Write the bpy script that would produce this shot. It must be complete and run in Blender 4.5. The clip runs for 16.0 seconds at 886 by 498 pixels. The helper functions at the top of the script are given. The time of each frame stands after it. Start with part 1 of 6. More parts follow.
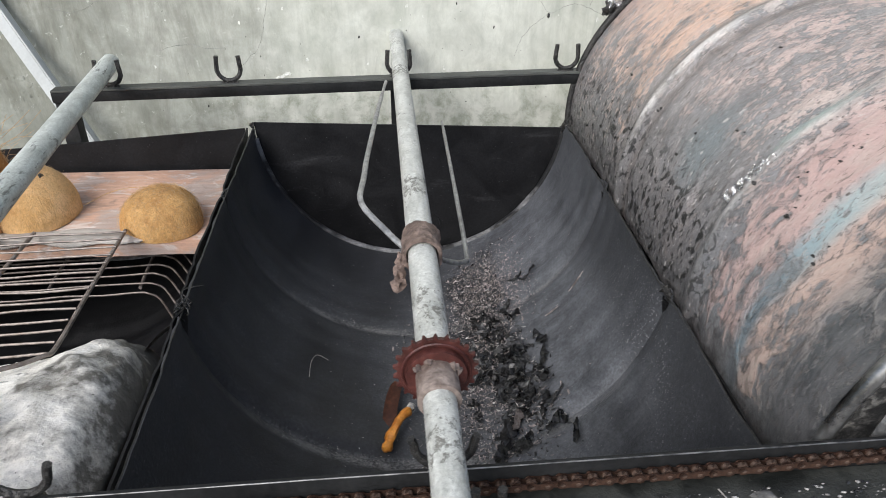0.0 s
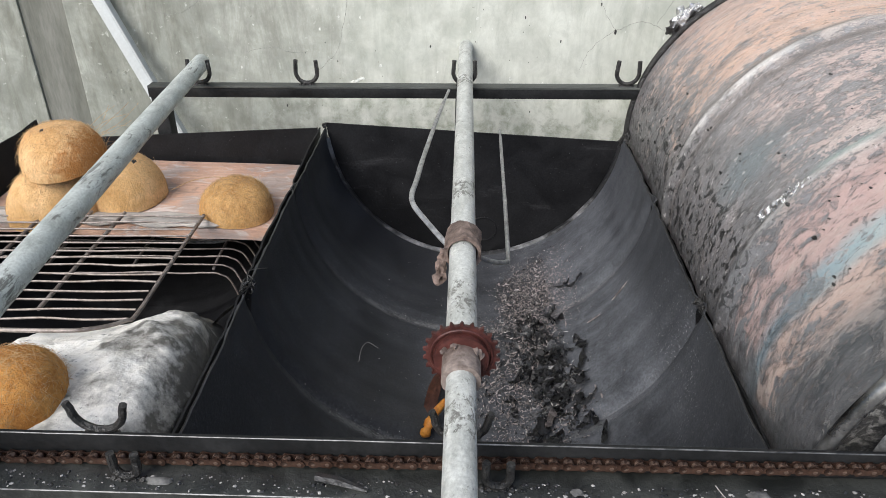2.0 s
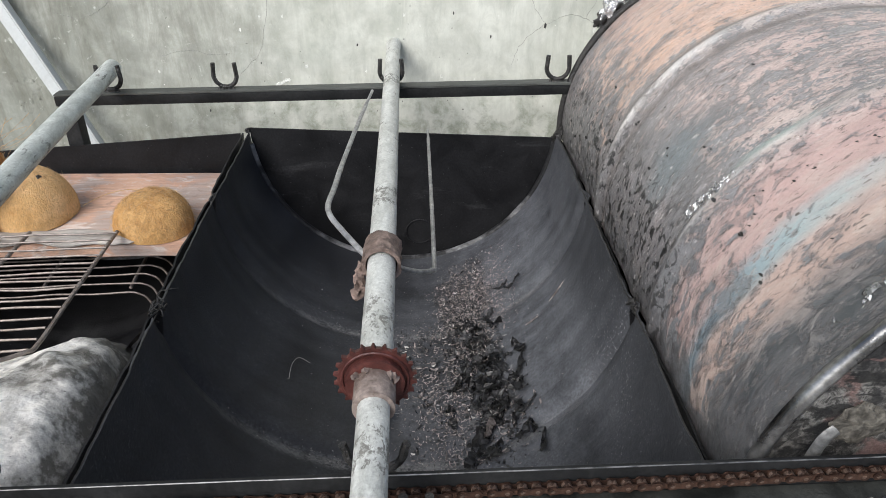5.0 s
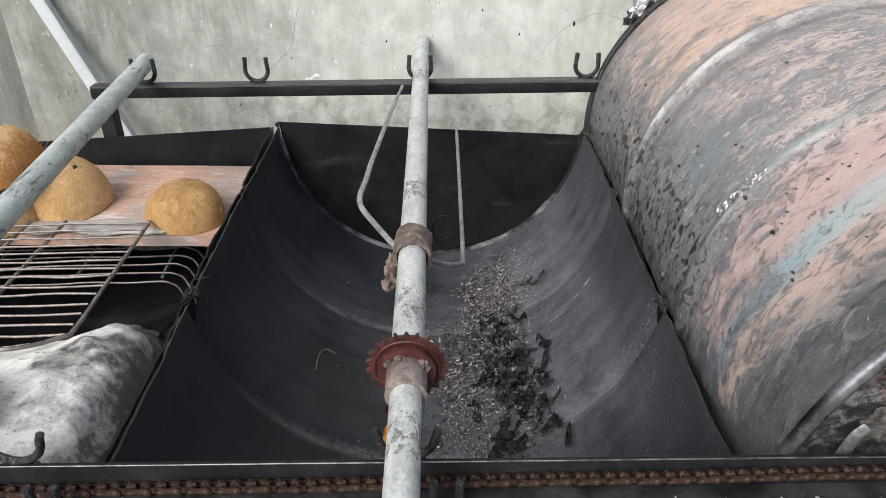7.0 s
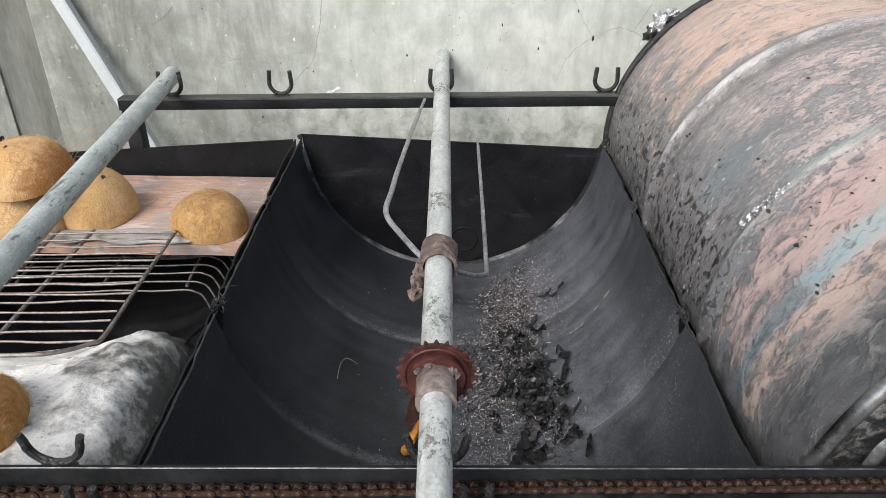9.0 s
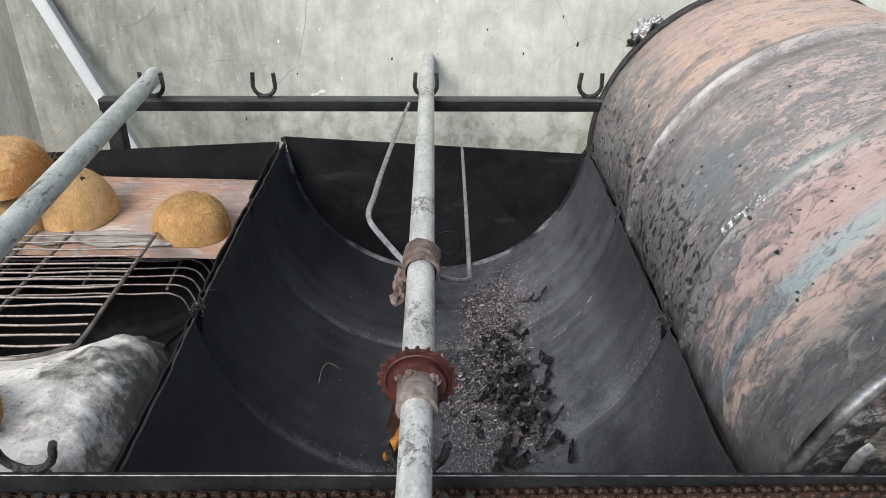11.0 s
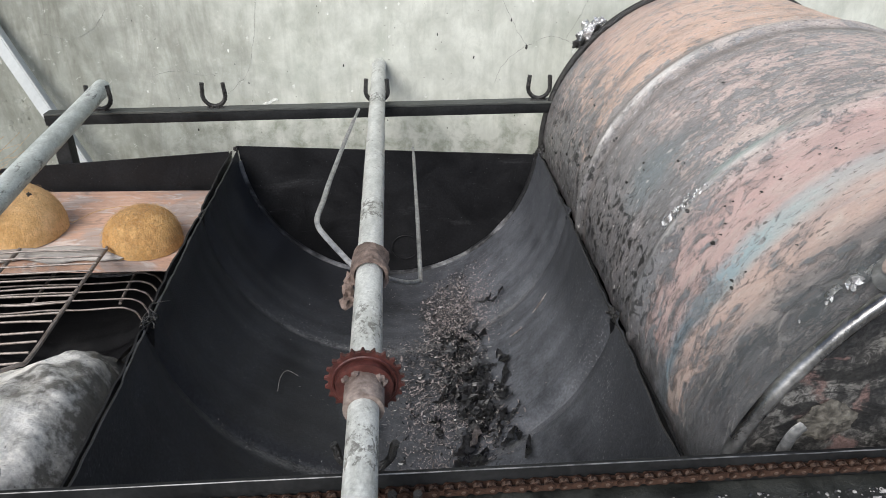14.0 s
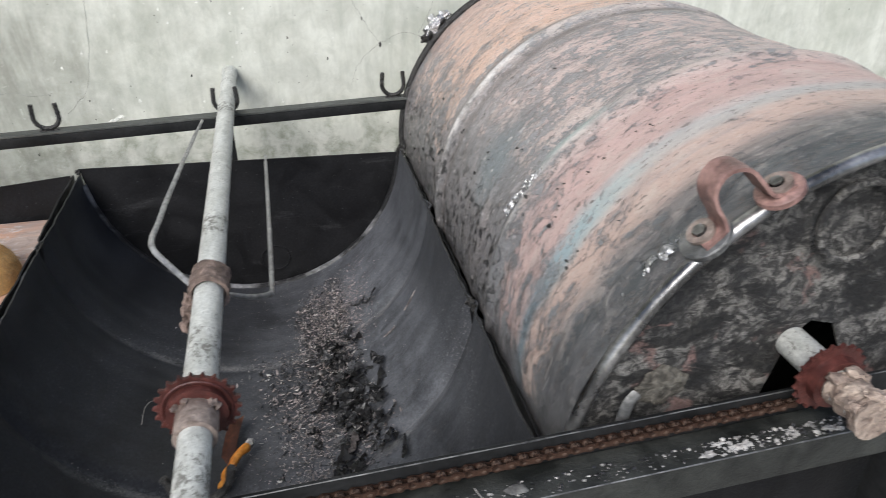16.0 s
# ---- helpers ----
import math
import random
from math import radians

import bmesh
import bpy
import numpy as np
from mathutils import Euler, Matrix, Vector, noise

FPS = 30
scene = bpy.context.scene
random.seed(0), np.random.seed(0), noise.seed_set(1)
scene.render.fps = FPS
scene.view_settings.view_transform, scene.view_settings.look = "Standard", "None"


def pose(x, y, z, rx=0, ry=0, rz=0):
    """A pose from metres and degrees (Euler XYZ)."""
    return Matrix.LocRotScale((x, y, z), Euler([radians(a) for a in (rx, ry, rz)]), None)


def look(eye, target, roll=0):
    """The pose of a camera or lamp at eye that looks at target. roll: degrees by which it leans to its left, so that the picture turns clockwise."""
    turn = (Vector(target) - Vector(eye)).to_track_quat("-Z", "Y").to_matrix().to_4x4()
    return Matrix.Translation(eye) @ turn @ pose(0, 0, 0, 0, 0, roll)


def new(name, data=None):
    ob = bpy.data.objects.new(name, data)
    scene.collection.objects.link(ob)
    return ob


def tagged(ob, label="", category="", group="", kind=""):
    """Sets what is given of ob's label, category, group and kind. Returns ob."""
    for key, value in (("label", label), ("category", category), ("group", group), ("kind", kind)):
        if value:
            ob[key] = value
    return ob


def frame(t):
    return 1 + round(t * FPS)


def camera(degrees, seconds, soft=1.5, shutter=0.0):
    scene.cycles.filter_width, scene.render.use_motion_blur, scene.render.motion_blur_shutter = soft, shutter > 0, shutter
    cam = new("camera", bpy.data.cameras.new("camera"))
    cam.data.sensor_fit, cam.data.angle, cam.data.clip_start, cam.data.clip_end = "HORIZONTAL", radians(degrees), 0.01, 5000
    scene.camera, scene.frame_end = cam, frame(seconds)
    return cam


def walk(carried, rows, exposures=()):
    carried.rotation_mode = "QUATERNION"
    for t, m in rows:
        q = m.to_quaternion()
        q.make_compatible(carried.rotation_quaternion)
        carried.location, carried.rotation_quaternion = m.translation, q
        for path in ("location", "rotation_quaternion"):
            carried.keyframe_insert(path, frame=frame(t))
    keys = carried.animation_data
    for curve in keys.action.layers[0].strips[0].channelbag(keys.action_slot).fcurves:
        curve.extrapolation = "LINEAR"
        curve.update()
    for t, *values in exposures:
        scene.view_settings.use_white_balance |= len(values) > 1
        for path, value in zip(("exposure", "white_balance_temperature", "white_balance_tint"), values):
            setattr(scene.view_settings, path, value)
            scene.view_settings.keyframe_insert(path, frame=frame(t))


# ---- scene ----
cam = camera(65.1, 16.0, soft=0.6, shutter=0.4)
PATH = [
    (0, (-0.032, -0.369, 1.311), (0.101, 1.344, 0.288), 0.4),
    (0.5, (0.005, -0.39, 1.321), (0.112, 1.334, 0.311), 0.8),
    (1, (0.019, -0.411, 1.322), (0.073, 1.305, 0.296), 1.6),
    (1.5, (0.005, -0.421, 1.331), (-0.027, 1.298, 0.309), 1.5),
    (2, (-0.004, -0.424, 1.333), (-0.07, 1.302, 0.324), 0.8),
    (2.5, (0.004, -0.408, 1.333), (-0.002, 1.324, 0.333), 0.2),
    (3, (0.015, -0.395, 1.33), (0.06, 1.329, 0.317), 0.4),
    (3.5, (0.019, -0.391, 1.33), (0.025, 1.341, 0.331), 0.0),
    (4, (0.03, -0.386, 1.329), (0.088, 1.349, 0.337), 0.7),
    (4.2, (0.032, -0.384, 1.328), (0.095, 1.343, 0.322), 0.6),
    (6.3, (0.03, -0.381, 1.325), (0.082, 1.338, 0.305), 0.0),
    (6.5, (0.026, -0.385, 1.329), (0.05, 1.339, 0.314), -0.4),
    (7, (0.021, -0.391, 1.324), (0.029, 1.33, 0.304), 0.5),
    (7.5, (0.024, -0.396, 1.32), (0.049, 1.324, 0.3), 0.9),
    (8, (0.017, -0.403, 1.324), (0.03, 1.318, 0.304), 0.1),
    (8.5, (0.013, -0.403, 1.323), (-0.013, 1.325, 0.316), 0.3),
    (9, (0.006, -0.402, 1.328), (-0.019, 1.336, 0.339), 0.4),
    (11.3, (0.01, -0.398, 1.327), (0.033, 1.345, 0.348), 1.6),
    (11.5, (0.015, -0.398, 1.325), (0.043, 1.337, 0.331), 1.7),
    (12, (0.027, -0.404, 1.328), (0.086, 1.34, 0.351), 1.7),
    (12.5, (0.029, -0.411, 1.331), (0.069, 1.341, 0.368), 1.1),
    (13, (0.027, -0.415, 1.332), (0.037, 1.344, 0.38), 0.9),
    (13.5, (0.027, -0.41, 1.328), (0.092, 1.333, 0.349), 1.5),
    (14, (0.03, -0.409, 1.33), (0.139, 1.339, 0.364), 0.8),
    (14.5, (0.03, -0.4, 1.325), (0.198, 1.341, 0.357), 1.5),
    (15, (0.034, -0.402, 1.328), (0.219, 1.342, 0.366), 1.0),
    (15.5, (0.046, -0.4, 1.324), (0.337, 1.323, 0.352), -0.3),
    (16, (0.093, -0.408, 1.329), (0.475, 1.298, 0.358), -0.7),
]
walk(cam, [(t, look(eye, target, roll)) for t, eye, target, roll in PATH], [(0.0, 0.35), (9.2, 0.35), (11.5, 0.29), (16.0, 0.29)])
SKY, SUN = 0.13, 3.0

# ---------------------------------------------------------------- light
world = bpy.data.worlds.new("overcast_sky")
scene.world = world
world.use_nodes = True
wn = world.node_tree.nodes
sky = wn.new("ShaderNodeTexSky")
sky.sky_type = 'NISHITA'
sky.sun_disc = False
sky.sun_elevation = radians(48)
sky.sun_rotation = radians(215)
sky.air_density, sky.dust_density, sky.ozone_density = 1.0, 2.0, 1.0
wn["Background"].inputs["Strength"].default_value = SKY
world.node_tree.links.new(sky.outputs["Color"], wn["Background"].inputs["Color"])
sun_data = bpy.data.lights.new("sun", 'SUN')
sun_data.energy, sun_data.angle, sun_data.color = SUN, radians(35), (1.0, 0.985, 0.965)
sun = new("sun", sun_data)
sun.matrix_world = look((-2.2, -3.2, 4.2), (0.0, 0.4, 0.85))


# ---------------------------------------------------------------- materials
def nodes_of(name, rough=0.6, metal=0.0, spec=0.5):
    m = bpy.data.materials.new(name)
    m.use_nodes = True
    nt = m.node_tree
    b = nt.nodes["Principled BSDF"]
    b.inputs["Roughness"].default_value = rough
    b.inputs["Metallic"].default_value = metal
    b.inputs["Specular IOR Level"].default_value = spec
    return m, nt, b


def coord(nt, kind="Object", scale=(1, 1, 1), rot=(0, 0, 0)):
    c = nt.nodes.new("ShaderNodeTexCoord")
    mp = nt.nodes.new("ShaderNodeMapping")
    mp.inputs["Scale"].default_value = scale
    mp.inputs["Rotation"].default_value = [radians(a) for a in rot]
    nt.links.new(c.outputs[kind], mp.inputs["Vector"])
    return mp.outputs["Vector"]


def noisy(nt, vec, scale, detail=6, rough=0.6, distort=0.0):
    n = nt.nodes.new("ShaderNodeTexNoise")
    n.inputs["Scale"].default_value, n.inputs["Detail"].default_value = scale, detail
    n.inputs["Roughness"].default_value, n.inputs["Distortion"].default_value = rough, distort
    nt.links.new(vec, n.inputs["Vector"])
    return n.outputs["Fac"]


def ramp(nt, fac, stops, mode="LINEAR"):
    r = nt.nodes.new("ShaderNodeValToRGB")
    r.color_ramp.interpolation = mode
    els = r.color_ramp.elements
    while len(els) < len(stops):
        els.new(0.5)
    for e, (p, c) in zip(els, stops):
        e.position = p
        e.color = (c, c, c, 1) if isinstance(c, (int, float)) else (*c, 1)
    nt.links.new(fac, r.inputs["Fac"])
    return r.outputs["Color"]


def calc(nt, op, a, b=None, c=None, clamp=False):
    n = nt.nodes.new("ShaderNodeMath")
    n.operation, n.use_clamp = op, clamp
    for i, v in enumerate((a, b, c)):
        if v is None:
            continue
        if isinstance(v, (int, float)):
            n.inputs[i].default_value = v
        else:
            nt.links.new(v, n.inputs[i])
    return n.outputs[0]


def mixc(nt, fac, a, b, blend="MIX"):
    n = nt.nodes.new("ShaderNodeMix")
    n.data_type, n.blend_type = 'RGBA', blend
    for sock, v in ((n.inputs[0], fac), (n.inputs[6], a), (n.inputs[7], b)):
        if isinstance(v, (int, float)):
            sock.default_value = v
        elif isinstance(v, tuple):
            sock.default_value = (*v, 1)
        else:
            nt.links.new(v, sock)
    return n.outputs[2]


def bumped(nt, b, height, strength=0.3, dist=0.002):
    n = nt.nodes.new("ShaderNodeBump")
    n.inputs["Strength"].default_value, n.inputs["Distance"].default_value = strength, dist
    nt.links.new(height, n.inputs["Height"])
    nt.links.new(n.outputs["Normal"], b.inputs["Normal"])


def feed(nt, b, colour=None, rough=None, metal=None):
    for key, v in (("Base Color", colour), ("Roughness", rough), ("Metallic", metal)):
        if v is not None:
            nt.links.new(v, b.inputs[key])


def blotchy(name, lo, hi, scale, rough=0.6, metal=0.0, bump=0.3, stretch=(1, 1, 1), fine=180, spec=0.5, dist=0.002, edges=(0.35, 0.65), grain=0.55):
    """Two-scale surface: broad blotches from lo to hi, fine grain over them."""
    m, nt, b = nodes_of(name, rough, metal, spec)
    v = coord(nt, "Object", stretch)
    big = noisy(nt, v, scale, 6, 0.62, 0.3)
    small = noisy(nt, v, fine, 4, 0.6)
    col = mixc(nt, ramp(nt, big, [(edges[0], 0.0), (edges[1], 1.0)]), lo, hi)
    col = mixc(nt, grain, col, mixc(nt, 1.0, col, ramp(nt, small, [(0.3, 0.45), (0.7, 1.5)]), "MULTIPLY"))
    feed(nt, b, col, ramp(nt, big, [(0.3, max(0.0, rough - 0.12)), (0.7, min(1.0, rough + 0.12))]))
    bumped(nt, b, calc(nt, 'ADD', small, calc(nt, 'MULTIPLY', big, 1.5)), bump, dist)
    return m


def wall_paint():
    m, nt, b = nodes_of("stained_cement_render", 0.85, 0, 0.25)
    v = coord(nt, "Object")
    streak = noisy(nt, coord(nt, "Object", (1.0, 1.0, 0.12)), 22, 7, 0.66, 0.15)
    broad = noisy(nt, v, 2.6, 6, 0.65, 0.4)
    mottle = noisy(nt, v, 13, 8, 0.66, 0.35)
    fine = noisy(nt, v, 140, 4, 0.6)
    col = mixc(nt, ramp(nt, mottle, [(0.36, 0.0), (0.62, 1.0)]), (0.455, 0.465, 0.41), (0.62, 0.63, 0.565))
    col = mixc(nt, ramp(nt, streak, [(0.46, 0.0), (0.68, 0.45)]), col, (0.36, 0.38, 0.325))
    col = mixc(nt, ramp(nt, broad, [(0.48, 0.0), (0.72, 0.55)]), col, (0.38, 0.40, 0.33))
    # green-grey damp stains gather in a belt low on the wall
    sep = nt.nodes.new("ShaderNodeSeparateXYZ")
    nt.links.new(v, sep.inputs[0])
    belt = ramp(nt, calc(nt, 'ADD', sep.outputs["Z"], calc(nt, 'MULTIPLY', mottle, 0.25)), [(0.93, 1.0), (1.0, 0.0)])
    col = mixc(nt, calc(nt, 'MULTIPLY', belt, ramp(nt, noisy(nt, v, 24, 8, 0.72, 0.3), [(0.46, 0.0), (0.64, 0.8)])), col, (0.22, 0.24, 0.18))
    # blotchy darkening that grows towards the wall's left end
    leftward = calc(nt, 'ADD', calc(nt, 'MULTIPLY', sep.outputs["X"], -1.0), calc(nt, 'MULTIPLY', calc(nt, 'SUBTRACT', broad, 0.5), 0.9))
    col = mixc(nt, calc(nt, 'MULTIPLY', ramp(nt, leftward, [(0.22, 0.0), (0.62, 1.0)]), ramp(nt, mottle, [(0.35, 1.0), (0.65, 0.55)])), col, (0.225, 0.232, 0.20))
    col = mixc(nt, ramp(nt, noisy(nt, coord(nt, "Object", (1, 1, 0.35)), 34, 9, 0.75, 0.8), [(0.5, 0.0), (0.68, 0.45)]), col, (0.33, 0.345, 0.30))
    drip = noisy(nt, coord(nt, "Object", (1.0, 1.0, 0.20), (0, 3, 0)), 21, 9, 0.72, 0.5)
    col = mixc(nt, calc(nt, 'MULTIPLY', ramp(nt, drip, [(0.46, 0.0), (0.66, 0.75)]), ramp(nt, leftward, [(0.15, 0.15), (0.62, 1.0)])), col, (0.155, 0.155, 0.125))
    flakes = noisy(nt, v, 48, 7, 0.75, 0.5)
    col = mixc(nt, calc(nt, 'MULTIPLY', ramp(nt, flakes, [(0.62, 0.0), (0.66, 0.6)]), ramp(nt, leftward, [(0.0, 0.35), (0.5, 1.0)])), col, (0.60, 0.61, 0.55))
    spots = noisy(nt, v, 70, 2, 0.5)
    col = mixc(nt, ramp(nt, spots, [(0.75, 0.0), (0.79, 0.8)]), col, (0.10, 0.10, 0.09))
    feed(nt, b, col)
    bumped(nt, b, calc(nt, 'ADD', calc(nt, 'MULTIPLY', mottle, 2.0), fine), 0.25, 0.003)
    return m


def trough_soot():
    """Soot-black burnt steel; the grey over the bed and far slope is wiped ash plus painted light."""
    m, nt, b = nodes_of("sooted_steel", 0.6, 0.0, 0.3)
    v = coord(nt, "Object")
    sep = nt.nodes.new("ShaderNodeSeparateXYZ")
    nt.links.new(v, sep.inputs[0])
    swirl = noisy(nt, coord(nt, "Object", (1.0, 0.5, 1.0), (0, 0, 25)), 8, 9, 0.64, 0.7)
    cloud = noisy(nt, v, 26, 8, 0.7, 0.8)
    wipe = noisy(nt, coord(nt, "Object", (9.0, 55.0, 9.0), (0, 0, -32)), 1.0, 6, 0.65, 0.3)
    fine = noisy(nt, v, 260, 4, 0.7)
    speck = noisy(nt, v, 330, 2, 0.5)
    col = mixc(nt, ramp(nt, swirl, [(0.3, 0.0), (0.75, 1.0)]), (0.0165, 0.0172, 0.019), (0.038, 0.040, 0.045))
    # far slope catches more light; that paleness is painted in with the ash
    side = ramp(nt, calc(nt, 'ADD', sep.outputs["X"], calc(nt, 'MULTIPLY', swirl, 0.16)), [(-0.18, 0.10), (0.02, 0.12), (0.10, 0.45), (0.18, 0.55), (0.24, 1.0), (0.32, 0.95), (0.38, 0.35)])
    patch = calc(nt, 'ADD', ramp(nt, swirl, [(0.30, 0.2), (0.66, 0.7)]), calc(nt, 'ADD', ramp(nt, cloud, [(0.42, 0.0), (0.62, 0.35)]), ramp(nt, wipe, [(0.45, 0.0), (0.68, 0.35)])), None, True)
    dust_light = calc(nt, 'MULTIPLY', side, patch)
    # little of this grey in front of the first hoop and along the cut lip
    front_bare = calc(nt, 'MULTIPLY', ramp(nt, calc(nt, 'ADD', sep.outputs["Y"], calc(nt, 'MULTIPLY', calc(nt, 'SUBTRACT', swirl, 0.5), 0.06)), [(0.17, 0.9), (0.31, 0.0)]), ramp(nt, calc(nt, 'ADD', sep.outputs["X"], calc(nt, 'MULTIPLY', calc(nt, 'SUBTRACT', cloud, 0.5), 0.16)), [(0.12, 0.2), (0.245, 0.82)]))
    lip = calc(nt, 'MULTIPLY', ramp(nt, calc(nt, 'ADD', sep.outputs["X"], calc(nt, 'MULTIPLY', calc(nt, 'SUBTRACT', cloud, 0.5), 0.07)), [(0.250, 0.0), (0.272, 0.75)]), ramp(nt, sep.outputs["Y"], [(0.48, 1.0), (0.66, 0.0)]))
    dust_light = calc(nt, 'MULTIPLY', dust_light, calc(nt, 'SUBTRACT', 1.0, calc(nt, 'MAXIMUM', front_bare, lip)))
    # pale band on the first hoop's right slope: its lit ridge painted in
    band = calc(nt, 'MULTIPLY', ramp(nt, calc(nt, 'ABSOLUTE', calc(nt, 'SUBTRACT', sep.outputs["Y"], 0.294)), [(0.004, 1.0), (0.024, 0.0)]), ramp(nt, sep.outputs["X"], [(0.10, 0.0), (0.17, 0.6), (0.23, 0.6), (0.268, 0.0)]))
    dust_light = calc(nt, 'ADD', dust_light, calc(nt, 'MULTIPLY', band, ramp(nt, swirl, [(0.35, 0.3), (0.6, 1.0)])), None, True)
    col = mixc(nt, dust_light, col, (0.126, 0.132, 0.145))
    # ash caught along the pressed hoops on the bed, plus their painted highlight
    near = ramp(nt, calc(nt, 'MINIMUM', calc(nt, 'ABSOLUTE', calc(nt, 'SUBTRACT', sep.outputs["Y"], 0.284)), calc(nt, 'ABSOLUTE', calc(nt, 'SUBTRACT', sep.outputs["Y"], 0.578))), [(0.004, 1.0), (0.016, 0.0)])
    low = ramp(nt, sep.outputs["Z"], [(0.585, 1.0), (0.67, 0.55), (0.76, 0.0)])
    col = mixc(nt, calc(nt, 'MULTIPLY', calc(nt, 'MULTIPLY', near, low), ramp(nt, calc(nt, 'MULTIPLY', calc(nt, 'ADD', cloud, fine), 0.5), [(0.42, 0.0), (0.56, 0.9)])), col, (0.21, 0.21, 0.21))
    thin = calc(nt, 'MULTIPLY', ramp(nt, speck, [(0.62, 0.0), (0.68, 1.0)]), ramp(nt, sep.outputs["X"], [(-0.1, 0.55), (0.10, 0.95)]))
    col = mixc(nt, calc(nt, 'MULTIPLY', thin, ramp(nt, calc(nt, 'ADD', swirl, calc(nt, 'MULTIPLY', calc(nt, 'SUBTRACT', cloud, 0.5), 0.8)), [(0.46, 0.0), (0.66, 1.0)])), col, (0.17, 0.17, 0.175))
    col = mixc(nt, 0.5, col, mixc(nt, 1.0, col, ramp(nt, fine, [(0.3, 0.35), (0.7, 1.7)]), "MULTIPLY"))
    feed(nt, b, col, ramp(nt, swirl, [(0.3, 0.36), (0.7, 0.66)]))
    bumped(nt, b, calc(nt, 'ADD', fine, calc(nt, 'ADD', calc(nt, 'MULTIPLY', swirl, 2.0), cloud)), 0.35, 0.002)
    return m


def plain_soot():
    """Soot-black steel with faint grey smears and few specks."""
    m, nt, b = nodes_of("black_soot", 0.6, 0.0, 0.2)
    v = coord(nt, "Object")
    cloud = noisy(nt, v, 12, 9, 0.7, 0.9)
    fine = noisy(nt, v, 260, 4, 0.7)
    smear = noisy(nt, coord(nt, "Object", (6.0, 6.0, 22.0), (0, 20, 0)), 1.0, 7, 0.7, 0.6)
    col = mixc(nt, ramp(nt, cloud, [(0.35, 0.0), (0.7, 1.0)]), (0.005, 0.005, 0.0055), (0.015, 0.0152, 0.0165))
    col = mixc(nt, ramp(nt, smear, [(0.60, 0.0), (0.78, 0.6)]), col, (0.06, 0.06, 0.062))
    col = mixc(nt, ramp(nt, noisy(nt, v, 300, 2, 0.5), [(0.73, 0.0), (0.78, 0.6)]), col, (0.13, 0.13, 0.13))
    col = mixc(nt, 0.5, col, mixc(nt, 1.0, col, ramp(nt, fine, [(0.3, 0.35), (0.7, 1.7)]), "MULTIPLY"))
    feed(nt, b, col, ramp(nt, cloud, [(0.3, 0.42), (0.7, 0.7)]))
    bumped(nt, b, calc(nt, 'ADD', fine, calc(nt, 'MULTIPLY', cloud, 2.0)), 0.35, 0.002)
    return m


